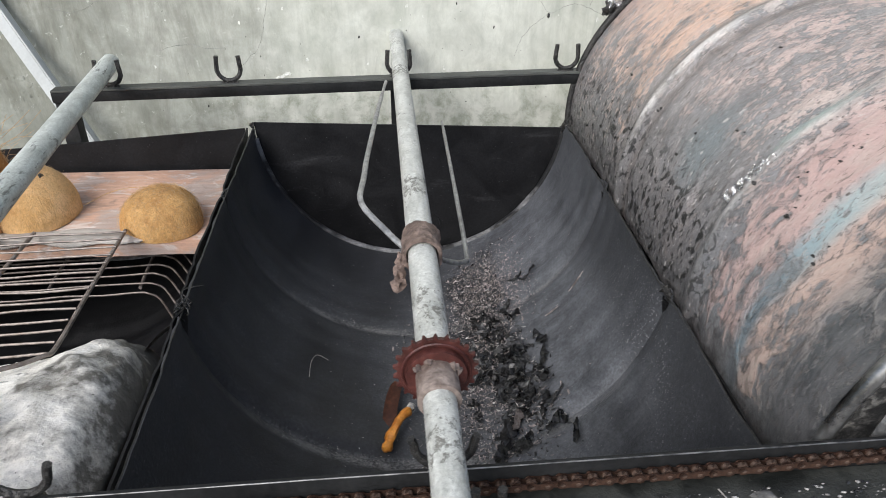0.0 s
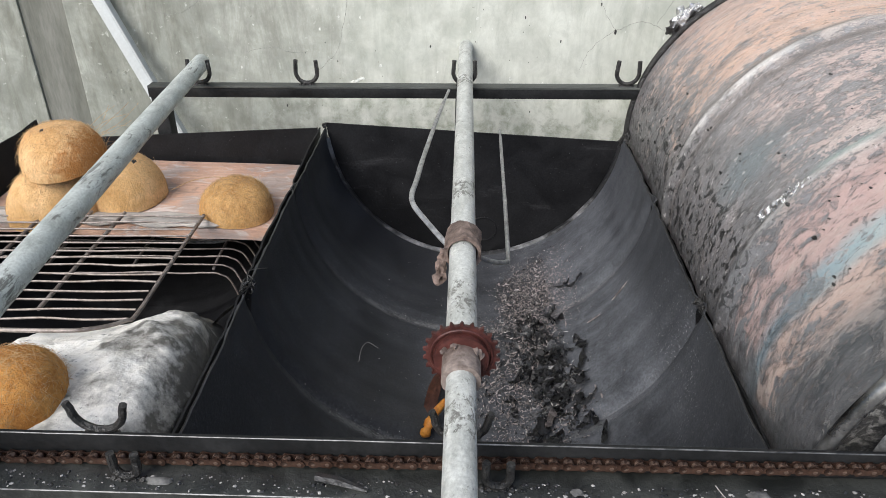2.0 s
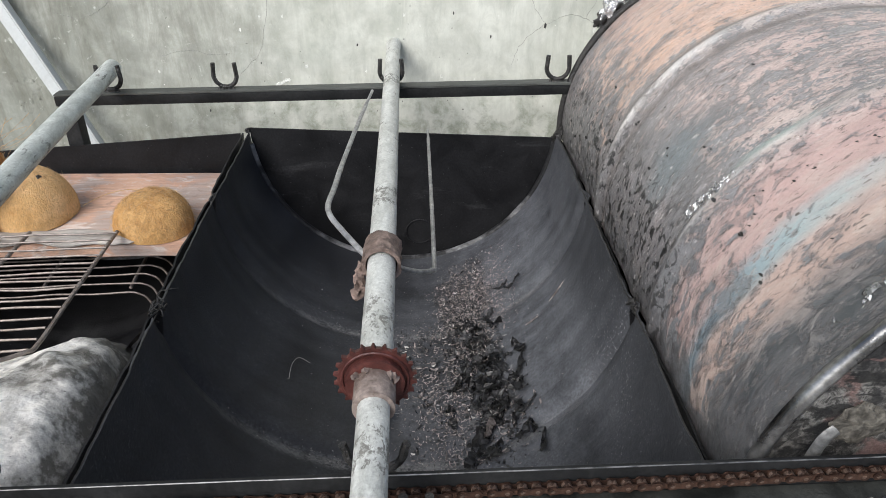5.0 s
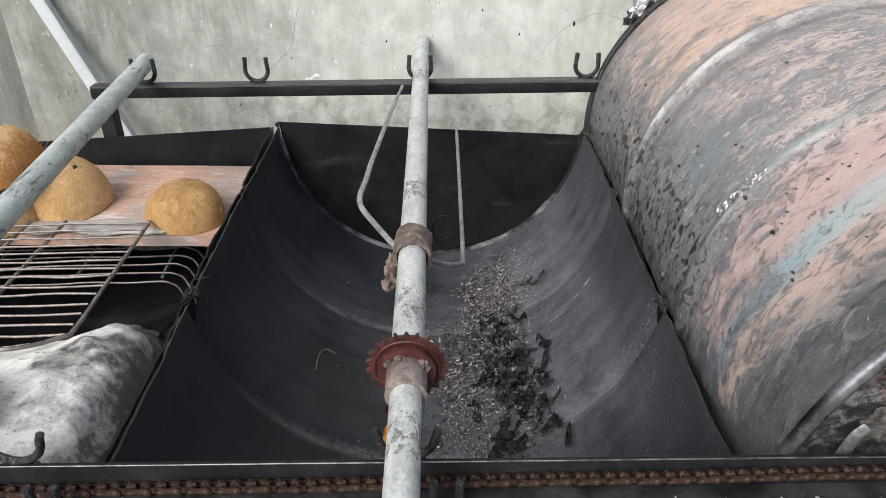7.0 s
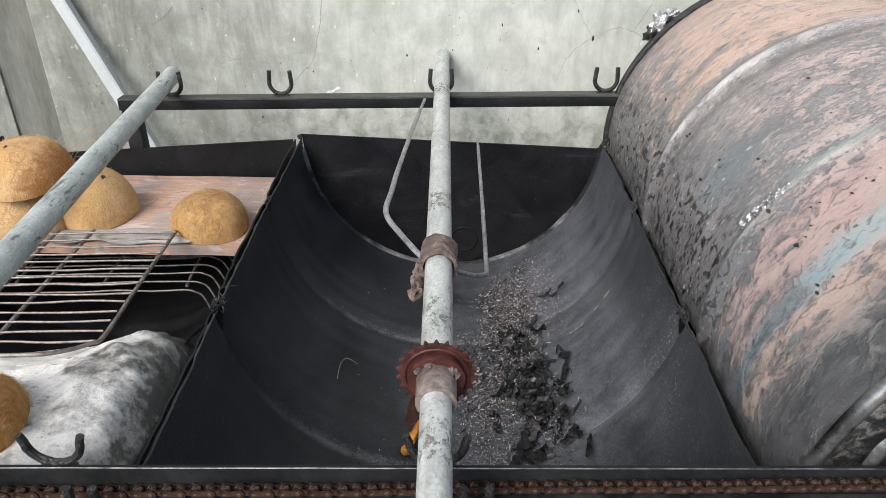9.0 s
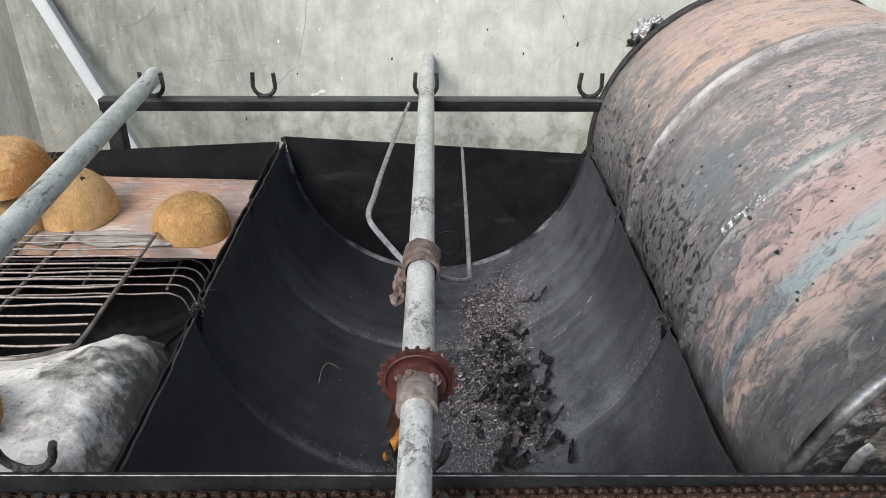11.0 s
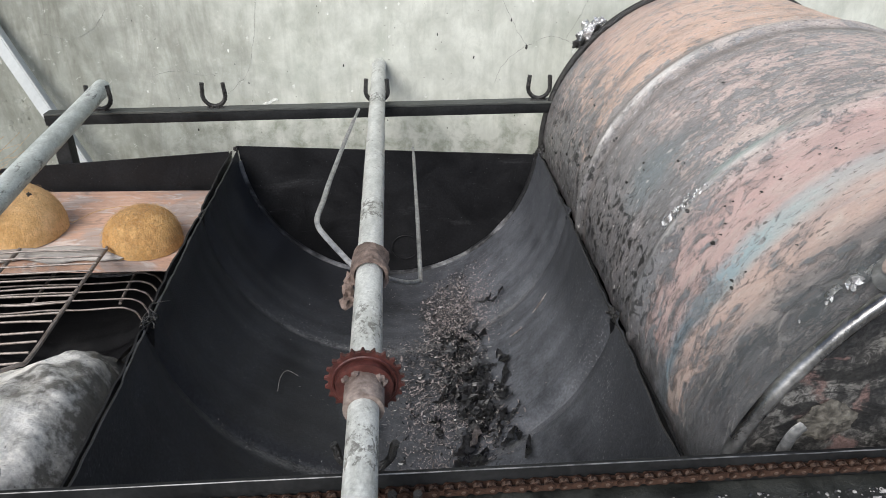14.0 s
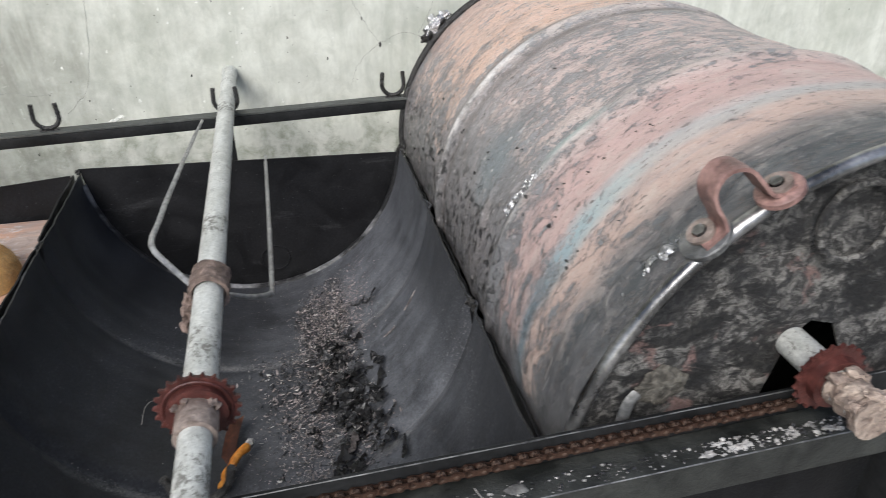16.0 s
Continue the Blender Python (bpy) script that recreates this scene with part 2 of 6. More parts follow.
def lid_paint():
    """Burnt drum paint: hoop-wise bands of salmon, pink, teal and tan, flaked off in ragged patches to grey scale and soot."""
    m, nt, b = nodes_of("burnt_drum_paint", 0.5, 0.0, 0.65)
    uv = coord(nt, "UV")
    sep = nt.nodes.new("ShaderNodeSeparateXYZ")
    nt.links.new(uv, sep.inputs[0])
    u, v = sep.outputs["X"], sep.outputs["Y"]          # metres along the arc from the crown (minus: towards the open trough), metres along the drum
    nu = calc(nt, 'MULTIPLY', u, -1.0)

    def centred(x, k):
        return calc(nt, 'MULTIPLY', calc(nt, 'SUBTRACT', x, 0.5), k)

    rough_part = ramp(nt, v, [(0.20, 0.25), (0.30, 1.0)])
    wander = noisy(nt, coord(nt, "UV", (1.0, 1.6, 1)), 6, 6, 0.6, 0.5)
    strk = noisy(nt, coord(nt, "UV", (5.0, 46.0, 1)), 1.0, 9, 0.70, 0.5)
    big = noisy(nt, coord(nt, "UV", (17.0, 31.0, 1)), 1.0, 10, 0.66, 0.9)
    mid = noisy(nt, coord(nt, "UV", (58.0, 100.0, 1)), 1.0, 8, 0.66, 0.9)
    crumb = noisy(nt, coord(nt, "UV", (190.0, 250.0, 1)), 1.0, 5, 0.66, 0.4)
    grain = noisy(nt, uv, 360, 5, 0.72)
    vw = calc(nt, 'ADD', v, calc(nt, 'ADD', centred(wander, 0.045), calc(nt, 'MULTIPLY', centred(strk, 0.035), ramp(nt, v, [(0.22, 0.25), (0.30, 1.0)]))))
    calm = ramp(nt, v, [(0.07, 0.0), (0.095, 1.0), (0.22, 1.0), (0.27, 0.0)])
    paint = ramp(nt, vw, [(0.0, (0.034, 0.042, 0.046)), (0.045, (0.046, 0.056, 0.060)), (0.075, (0.16, 0.14, 0.13)), (0.095, (0.40, 0.295, 0.25)), (0.122, (0.43, 0.32, 0.275)), (0.133, (0.36, 0.345, 0.325)), (0.145, (0.34, 0.335, 0.325)), (0.158, (0.42, 0.30, 0.275)), (0.225, (0.43, 0.295, 0.272)), (0.245, (0.40, 0.33, 0.30)), (0.268, (0.39, 0.345, 0.33)), (0.30, (0.43, 0.335, 0.31)), (0.47, (0.455, 0.345, 0.32)), (0.515, (0.30, 0.27, 0.255)), (0.55, (0.38, 0.34, 0.32)), (0.572, (0.53, 0.355, 0.27)), (0.75, (0.53, 0.36, 0.285)), (0.85, (0.36, 0.26, 0.22))])
    paint = mixc(nt, calc(nt, 'MULTIPLY', ramp(nt, strk, [(0.45, 0.0), (0.66, 0.5)]), ramp(nt, v, [(0.20, 0.4), (0.30, 1.0)])), paint, (0.52, 0.41, 0.38))
    paint = mixc(nt, ramp(nt, noisy(nt, coord(nt, "UV", (3.0, 60.0, 1)), 1.0, 6, 0.7), [(0.55, 0.0), (0.68, 0.5)]), paint, (0.27, 0.25, 0.245))
    paint = mixc(nt, ramp(nt, big, [(0.30, 0.5), (0.48, 0.0)]), paint, (0.44, 0.40, 0.36))
    # how much paint is gone: more over the middle of the drum and down the flank
    gone_v = ramp(nt, vw, [(0.0, 0.30), (0.055, 0.42), (0.095, 0.28), (0.21, 0.31), (0.26, 0.55), (0.40, 0.56), (0.50, 0.58), (0.56, 0.50), (0.60, 0.34), (0.85, 0.38)])
    crown = ramp(nt, nu, [(0.05, 0.08), (0.20, 0.06), (0.29, 0.0)])
    flank = ramp(nt, calc(nt, 'ADD', nu, centred(wander, 0.20)), [(0.10, 0.0), (0.25, 0.05), (0.34, 0.20), (0.455, 0.42), (0.475, 0.95)])
    flank = calc(nt, 'MULTIPLY', flank, ramp(nt, v, [(0.0, 1.0), (0.10, 0.45), (0.21, 0.45), (0.28, 1.0)]))
    lost = calc(nt, 'ADD', calc(nt, 'SUBTRACT', calc(nt, 'ADD', gone_v, flank), crown), centred(big, 1.45))
    lost = calc(nt, 'ADD', lost, calc(nt, 'ADD', centred(mid, 1.6), centred(crumb, 0.8)))
    mask = mixc(nt, ramp(nt, vw, [(0.22, 0.8), (0.28, 0.0)]), ramp(nt, lost, [(0.485, 0.0), (0.53, 0.96)]), ramp(nt, calc(nt, 'SUBTRACT', lost, calc(nt, 'ADD', centred(mid, 1.0), centred(crumb, 0.7))), [(0.38, 0.0), (0.56, 0.96)]))
    rim = ramp(nt, lost, [(0.41, 0.0), (0.465, 0.65), (0.485, 0.65), (0.51, 0.0)])
    scale_c = mixc(nt, ramp(nt, mid, [(0.36, 0.0), (0.64, 1.0)]), (0.135, 0.124, 0.122), (0.335, 0.312, 0.308))
    scale_f = mixc(nt, ramp(nt, mid, [(0.36, 0.0), (0.64, 1.0)]), (0.095, 0.10, 0.105), (0.20, 0.202, 0.208))
    scale_c = mixc(nt, ramp(nt, vw, [(0.23, 1.0), (0.33, 0.0)]), scale_c, scale_f)
    scale_c = mixc(nt, ramp(nt, wander, [(0.46, 0.0), (0.62, 0.6)]), scale_c, (0.175, 0.195, 0.205))
    front = ramp(nt, vw, [(0.055, 1.0), (0.09, 0.2), (0.14, 0.0)])
    scale_c = mixc(nt, calc(nt, 'MULTIPLY', front, 0.95), scale_c, (0.042, 0.047, 0.050))
    soot = ramp(nt, calc(nt, 'ADD', flank, calc(nt, 'ADD', centred(mid, 0.9), centred(crumb, 0.7))), [(0.30, 0.0), (0.52, 0.85)])
    scale_c = mixc(nt, soot, scale_c, (0.040, 0.041, 0.044))
    col = mixc(nt, mask, paint, scale_c)
    col = mixc(nt, calc(nt, 'MULTIPLY', rim, rough_part), col, (0.54, 0.475, 0.445))
    dusk = noisy(nt, coord(nt, "UV", (10.0, 24.0, 1), (0, 0, -9)), 1.0, 9, 0.7, 0.8)
    col = mixc(nt, calc(nt, 'MULTIPLY', ramp(nt, calc(nt, 'ADD', dusk, calc(nt, 'MULTIPLY', flank, 0.45)), [(0.50, 0.0), (0.66, 0.6)]), calc(nt, 'SUBTRACT', 1.0, calc(nt, 'MULTIPLY', calm, 0.6))), col, (0.125, 0.122, 0.124))
    # a smooth blue-grey patch on the flank between the hoops
    du, dv = calc(nt, 'DIVIDE', calc(nt, 'SUBTRACT', nu, 0.315), 0.075), calc(nt, 'DIVIDE', calc(nt, 'SUBTRACT', v, 0.375), 0.055)
    far = calc(nt, 'ADD', calc(nt, 'SQRT', calc(nt, 'ADD', calc(nt, 'MULTIPLY', du, du), calc(nt, 'MULTIPLY', dv, dv))), calc(nt, 'ADD', centred(wander, 1.6), centred(mid, 1.2)))
    col = mixc(nt, ramp(nt, far, [(0.45, 0.85), (1.05, 0.0)]), col, (0.165, 0.19, 0.20))
    # the teal ring painted round the front third
    vt = calc(nt, 'ABSOLUTE', calc(nt, 'SUBTRACT', calc(nt, 'ADD', v, centred(wander, 0.03)), 0.142))
    stripe = calc(nt, 'MULTIPLY', ramp(nt, vt, [(0.006, 0.75), (0.019, 0.0)]), ramp(nt, calc(nt, 'ADD', lost, calc(nt, 'MULTIPLY', wander, 0.8)), [(0.80, 1.0), (1.10, 0.15)]))
    stripe = calc(nt, 'MULTIPLY', stripe, ramp(nt, calc(nt, 'ADD', nu, centred(mid, 0.2)), [(0.19, 0.0), (0.28, 1.0)]))
    col = mixc(nt, stripe, col, ramp(nt, nu, [(0.22, (0.34, 0.43, 0.42)), (0.31, (0.20, 0.30, 0.33)), (0.38, (0.085, 0.15, 0.19))]))
    vh = calc(nt, 'ABSOLUTE', calc(nt, 'SUBTRACT', calc(nt, 'ADD', v, centred(wander, 0.03)), 0.266))
    col = mixc(nt, calc(nt, 'MULTIPLY', ramp(nt, vh, [(0.004, 0.75), (0.014, 0.0)]), ramp(nt, calc(nt, 'ADD', nu, centred(mid, 0.08)), [(0.17, 0.0), (0.20, 1.0), (0.25, 1.0), (0.28, 0.0)])), col, (0.33, 0.43, 0.40))
    # dark line in front of the rear hoop, grey one behind: ridge shade painted on
    for at, wide, c in ((0.512, 0.013, (0.15, 0.132, 0.125)), (0.562, 0.010, (0.19, 0.175, 0.165))):
        dl = calc(nt, 'ABSOLUTE', calc(nt, 'SUBTRACT', calc(nt, 'ADD', v, centred(mid, 0.016)), at))
        col = mixc(nt, calc(nt, 'MULTIPLY', ramp(nt, dl, [(wide * 0.35, 0.85), (wide, 0.0)]), ramp(nt, wander, [(0.36, 0.25), (0.55, 1.0)])), col, c)
    pits = ramp(nt, crumb, [(0.66, 0.0), (0.70, 1.0)])
    col = mixc(nt, calc(nt, 'MULTIPLY', pits, calc(nt, 'ADD', 0.4, flank, None, True)), col, (0.05, 0.046, 0.044))
    fleck = ramp(nt, noisy(nt, coord(nt, "UV", (70.0, 190.0, 1)), 1.0, 6, 0.68, 0.5), [(0.585, 0.0), (0.615, 0.9)])
    zone = noisy(nt, coord(nt, "UV", (9.0, 14.0, 1)), 1.0, 4, 0.6, 0.4)
    col = mixc(nt, calc(nt, 'MULTIPLY', fleck, ramp(nt, zone, [(0.38, 0.4), (0.55, 1.0)])), col, (0.105, 0.088, 0.08))
    # hard black pits burnt through the paint down the flank
    burn = noisy(nt, coord(nt, "UV", (62.0, 88.0, 1)), 1.0, 6, 0.62, 0.9)
    col = mixc(nt, calc(nt, 'MULTIPLY', ramp(nt, burn, [(0.535, 0.0), (0.565, 1.0)]), calc(nt, 'MULTIPLY', ramp(nt, v, [(0.18, 0.4), (0.28, 1.0)]), ramp(nt, nu, [(0.31, 0.0), (0.39, 0.95)]))), col, (0.012, 0.012, 0.012))
    # long pale and dark drag marks round the front end
    drag = noisy(nt, coord(nt, "UV", (7.0, 130.0, 1), (0, 0, -4)), 1.0, 7, 0.7, 0.2)
    col = mixc(nt, calc(nt, 'MULTIPLY', front, ramp(nt, drag, [(0.57, 0.0), (0.67, 0.4)])), col, (0.17, 0.175, 0.175))
    col = mixc(nt, calc(nt, 'MULTIPLY', front, ramp(nt, drag, [(0.38, 0.8), (0.46, 0.0)])), col, (0.045, 0.05, 0.053))
    chalk = ramp(nt, noisy(nt, coord(nt, "UV", (80.0, 150.0, 1), (0, 0, 20)), 1.0, 5, 0.66), [(0.605, 0.0), (0.65, 0.7)])
    col = mixc(nt, calc(nt, 'MULTIPLY', chalk, rough_part), col, (0.56, 0.53, 0.51))
    # bare steel rubbed bright along the two hoops, with their highlight painted in
    d1 = calc(nt, 'ABSOLUTE', calc(nt, 'SUBTRACT', v, HOOPS[1]))
    d2 = calc(nt, 'ABSOLUTE', calc(nt, 'SUBTRACT', v, HOOPS[0] + 0.006))
    near = ramp(nt, calc(nt, 'MINIMUM', d1, d2), [(0.004, 1.0), (0.012, 0.0)])
    hoop_gloss = calc(nt, 'MULTIPLY', near, ramp(nt, calc(nt, 'ADD', wander, calc(nt, 'ADD', centred(crumb, 0.3), centred(mid, 0.5))), [(0.38, 0.0), (0.48, 0.95)]))
    hoop_gloss = calc(nt, 'MULTIPLY', hoop_gloss, ramp(nt, nu, [(0.15, 0.12), (0.21, 0.9), (0.34, 0.9), (0.38, 0.1)]))
    hoop_gloss = calc(nt, 'MULTIPLY', hoop_gloss, ramp(nt, v, [(0.38, 0.55), (0.42, 1.0)]))
    col = mixc(nt, hoop_gloss, col, (0.66, 0.635, 0.61))
    col = mixc(nt, calc(nt, 'MULTIPLY', rough_part, 0.75), col, mixc(nt, 1.0, col, ramp(nt, grain, [(0.3, 0.5), (0.7, 1.5)]), "MULTIPLY"))
    feed(nt, b, col, ramp(nt, calc(nt, 'ADD', mid, calc(nt, 'MULTIPLY', mask, -0.14)), [(0.25, 0.28), (0.65, 0.58)]))
    h = calc(nt, 'ADD', calc(nt, 'MULTIPLY', mask, -0.9), calc(nt, 'ADD', calc(nt, 'MULTIPLY', crumb, calc(nt, 'MULTIPLY', rough_part, 0.45)), calc(nt, 'ADD', calc(nt, 'MULTIPLY', mid, 0.7), calc(nt, 'MULTIPLY', grain, 0.12))))
    bumped(nt, b, h, 0.8, 0.003)
    return m


def ash_cloth():
    """White ash caked on cloth, sooty in smudges, and dark on the side towards the open trough."""
    m, nt, b = nodes_of("ash_caked_cloth", 0.95, 0.0, 0.1)
    v = coord(nt, "Object")
    sep = nt.nodes.new("ShaderNodeSeparateXYZ")
    nt.links.new(v, sep.inputs[0])
    broad = noisy(nt, v, 10, 7, 0.62, 0.0)
    crust = noisy(nt, v, 46, 7, 0.66, 0.0)
    weave = noisy(nt, v, 300, 3, 0.6)
    col = mixc(nt, ramp(nt, crust, [(0.3, 0.0), (0.6, 1.0)]), (0.80, 0.77, 0.70), (0.92, 0.895, 0.845))
    col = mixc(nt, ramp(nt, broad, [(0.56, 0.0), (0.70, 0.5)]), col, (0.45, 0.43, 0.395))
    trough_side = calc(nt, 'ADD', sep.outputs["X"], calc(nt, 'MULTIPLY', calc(nt, 'ADD', calc(nt, 'SUBTRACT', broad, 0.5), calc(nt, 'MULTIPLY', calc(nt, 'SUBTRACT', crust, 0.5), 0.5)), 0.36))
    col = mixc(nt, ramp(nt, calc(nt, 'ADD', trough_side, 1.0), [(0.59, 0.0), (0.655, 0.92)]), col, (0.10, 0.094, 0.08))
    smudge = noisy(nt, coord(nt, "Object", (1, 0.6, 1), (0, 0, 30)), 15, 7, 0.66, 0.9)
    col = mixc(nt, ramp(nt, smudge, [(0.53, 0.0), (0.68, 0.65)]), col, (0.40, 0.375, 0.325))
    col = mixc(nt, ramp(nt, noisy(nt, v, 210, 3, 0.6), [(0.68, 0.0), (0.72, 0.8)]), col, (0.06, 0.056, 0.05))
    pock = ramp(nt, crust, [(0.62, 0.0), (0.68, 0.6)])
    col = mixc(nt, pock, col, (0.12, 0.115, 0.105))
    feed(nt, b, col)
    bumped(nt, b, calc(nt, 'ADD', calc(nt, 'MULTIPLY', crust, 2.5), calc(nt, 'MULTIPLY', weave, 0.15)), 0.45, 0.005)
    return m


def zinc(name, lo, hi, dirt, long=0.7):
    """Weathered galvanised pipe: mottled zinc, dark scuffs in patches along it."""
    m, nt, b = nodes_of(name, 0.46, 0.2, 0.5)
    v = coord(nt, "Object")
    mott = noisy(nt, coord(nt, "Object", (1, 0.4, 1)), 60, 8, 0.7, 0.4)
    fine = noisy(nt, v, 340, 4, 0.65)
    zone = noisy(nt, coord(nt, "Object", (0.4, 1, 0.4)), 13, 3, 0.5)
    scuff = noisy(nt, coord(nt, "Object", (1, long, 1)), 150, 7, 0.75, 0.6)
    col = mixc(nt, ramp(nt, mott, [(0.34, 0.0), (0.58, 1.0)]), lo, hi)
    marks = ramp(nt, calc(nt, 'ADD', scuff, calc(nt, 'MULTIPLY', calc(nt, 'SUBTRACT', zone, 0.5), 0.75)), [(0.585, 0.0), (0.66, 0.85)])
    col = mixc(nt, marks, col, dirt)
    col = mixc(nt, 0.4, col, mixc(nt, 1.0, col, ramp(nt, fine, [(0.3, 0.5), (0.7, 1.45)]), "MULTIPLY"))
    feed(nt, b, col, ramp(nt, mott, [(0.3, 0.36), (0.7, 0.6)]))
    bumped(nt, b, calc(nt, 'ADD', fine, calc(nt, 'MULTIPLY', scuff, 1.2)), 0.4, 0.002)
    return m


def end_plate():
    """Burnt drum end: black scale, pale crusts and leftovers of red paint."""
    m, nt, b = nodes_of("mottled_burnt_plate", 0.75, 0.0, 0.35)
    v = coord(nt, "Object")
    broad = noisy(nt, v, 16, 9, 0.7, 0.5)
    crust = noisy(nt, v, 85, 9, 0.75, 0.8)
    fine = noisy(nt, v, 320, 4, 0.6)
    col = mixc(nt, ramp(nt, broad, [(0.38, 0.0), (0.62, 1.0)]), (0.024, 0.024, 0.025), (0.062, 0.059, 0.055))
    col = mixc(nt, calc(nt, 'MULTIPLY', ramp(nt, crust, [(0.47, 0.0), (0.55, 1.0)]), ramp(nt, broad, [(0.40, 0.1), (0.58, 0.9)])), col, (0.29, 0.28, 0.26))
    col = mixc(nt, ramp(nt, noisy(nt, coord(nt, "Object", (1, 1, 1), (0, 40, 0)), 13, 6, 0.6, 0.4), [(0.58, 0.0), (0.62, 0.85)]), col, (0.25, 0.16, 0.145))
    col = mixc(nt, ramp(nt, noisy(nt, coord(nt, "Object", (1, 1, 1.8), (0, -30, 0)), 12, 8, 0.7, 0.6), [(0.51, 0.0), (0.57, 0.9)]), col, (0.014, 0.014, 0.014))
    col = mixc(nt, 0.6, col, mixc(nt, 1.0, col, ramp(nt, fine, [(0.3, 0.4), (0.7, 1.6)]), "MULTIPLY"))
    feed(nt, b, col)
    bumped(nt, b, calc(nt, 'ADD', calc(nt, 'MULTIPLY', crust, 2.0), fine), 0.9, 0.003)
    return m


def husk(name, base, pale, brown, shag, split=None):
    """Dry coconut husk: matted fibres running down the shell, pale rubbed patches and brown coir; split gives where the brown side begins."""
    m, nt, b = nodes_of(name, 0.85, 0.0, 0.2)
    v = coord(nt, "Object")
    broad = noisy(nt, v, 16, 6, 0.6, 0.5)
    mat_ = noisy(nt, coord(nt, "Object", (1, 1, 0.7)), 60, 8, 0.72, 1.6)
    thread = noisy(nt, coord(nt, "Object", (1, 1, 0.45), (20, 10, 0)), 230, 5, 0.7, 1.8)
    spot = noisy(nt, v, 70, 4, 0.6, 0.6)
    col = mixc(nt, ramp(nt, broad, [(0.38, 0.0), (0.60, 1.0)]), base, pale)
    col = mixc(nt, ramp(nt, mat_, [(0.44, 0.0), (0.66, shag)]), col, brown)
    col = mixc(nt, ramp(nt, spot, [(0.60, 0.0), (0.70, 0.45)]), col, brown)
    if split:
        sep = nt.nodes.new("ShaderNodeSeparateXYZ")
        nt.links.new(v, sep.inputs[0])
        side = calc(nt, 'SUBTRACT', calc(nt, 'MULTIPLY', calc(nt, 'SUBTRACT', sep.outputs["X"], split[0]), 14.0), calc(nt, 'MULTIPLY', calc(nt, 'SUBTRACT', sep.outputs["Z"], split[1]), 5.0))
        side = calc(nt, 'ADD', side, calc(nt, 'MULTIPLY', calc(nt, 'SUBTRACT', mat_, 0.5), 1.5))
        col = mixc(nt, ramp(nt, side, [(0.45, 0.0), (0.85, 0.85)]), col, brown)
    col = mixc(nt, 0.55, col, mixc(nt, 1.0, col, ramp(nt, thread, [(0.3, 0.6), (0.7, 1.4)]), "MULTIPLY"))
    feed(nt, b, col)
    bumped(nt, b, calc(nt, 'ADD', thread, calc(nt, 'MULTIPLY', mat_, 1.6)), 0.8, 0.003)
    return m


def board_wood():
    """Pinkish weathered board, grey with rubbed-in ash towards its middle and front, with pale scuffs and dark stains."""
    m, nt, b = nodes_of("weathered_board", 0.75, 0.0, 0.3)
    v = coord(nt, "Object")
    grain = noisy(nt, coord(nt, "Object", (0.09, 1.0, 1.0)), 150, 7, 0.7, 0.4)
    broad = noisy(nt, v, 9, 7, 0.64, 0.6)
    scuff = noisy(nt, coord(nt, "Object", (0.5, 1, 1), (0, 0, 18)), 40, 8, 0.72, 0.9)
    col = mixc(nt, ramp(nt, broad, [(0.36, 0.0), (0.62, 1.0)]), (0.42, 0.24, 0.165), (0.56, 0.36, 0.265))
    col = mixc(nt, ramp(nt, broad, [(0.44, 0.7), (0.53, 0.0)]), col, (0.38, 0.345, 0.325))
    col = mixc(nt, ramp(nt, scuff, [(0.54, 0.0), (0.64, 0.75)]), col, (0.60, 0.555, 0.525))
    col = mixc(nt, ramp(nt, scuff, [(0.34, 0.6), (0.44, 0.0)]), col, (0.20, 0.155, 0.135))
    col = mixc(nt, 0.5, col, mixc(nt, 1.0, col, ramp(nt, grain, [(0.3, 0.6), (0.7, 1.4)]), "MULTIPLY"))
    feed(nt, b, col)
    bumped(nt, b, calc(nt, 'ADD', grain, calc(nt, 'MULTIPLY', scuff, 0.8)), 0.4, 0.002)
    return m


HOOPS = (0.252, 0.54)
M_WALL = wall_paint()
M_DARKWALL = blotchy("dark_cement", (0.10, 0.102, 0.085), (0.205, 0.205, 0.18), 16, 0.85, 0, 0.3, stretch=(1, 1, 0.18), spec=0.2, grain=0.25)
M_FLOOR = blotchy("concrete_floor", (0.22, 0.215, 0.20), (0.33, 0.32, 0.30), 3, 0.85, 0, 0.3, spec=0.2)
M_SOOT = trough_soot()
M_PLAIN = plain_soot()
M_LID = lid_paint()
M_BLACK = blotchy("black_enamel", (0.008, 0.0085, 0.009), (0.020, 0.0205, 0.021), 14, 0.48, 0, 0.2, spec=0.18)
M_LEDGE = blotchy("dusty_black_enamel", (0.010, 0.011, 0.010), (0.038, 0.040, 0.036), 30, 0.5, 0, 0.5, fine=300, dist=0.0015)
M_RAILTOP = blotchy("dusty_top_lit_enamel", (0.030, 0.033, 0.030), (0.075, 0.08, 0.073), 26, 0.6, 0, 0.3, stretch=(0.3, 1, 1))
M_TAR = blotchy("tarred_steel", (0.008, 0.008, 0.008), (0.03, 0.028, 0.026), 60, 0.42, 0, 0.8, dist=0.004)
M_GALV = zinc("galvanised_steel", (0.36, 0.37, 0.345), (0.58, 0.59, 0.56), (0.13, 0.125, 0.11))
M_GALVB = zinc("weathered_galvanised_steel", (0.34, 0.365, 0.35), (0.56, 0.595, 0.57), (0.10, 0.10, 0.092), 0.22)
M_RUST = blotchy("rust", (0.075, 0.026, 0.016), (0.155, 0.055, 0.032), 40, 0.75, 0.1, 0.6)
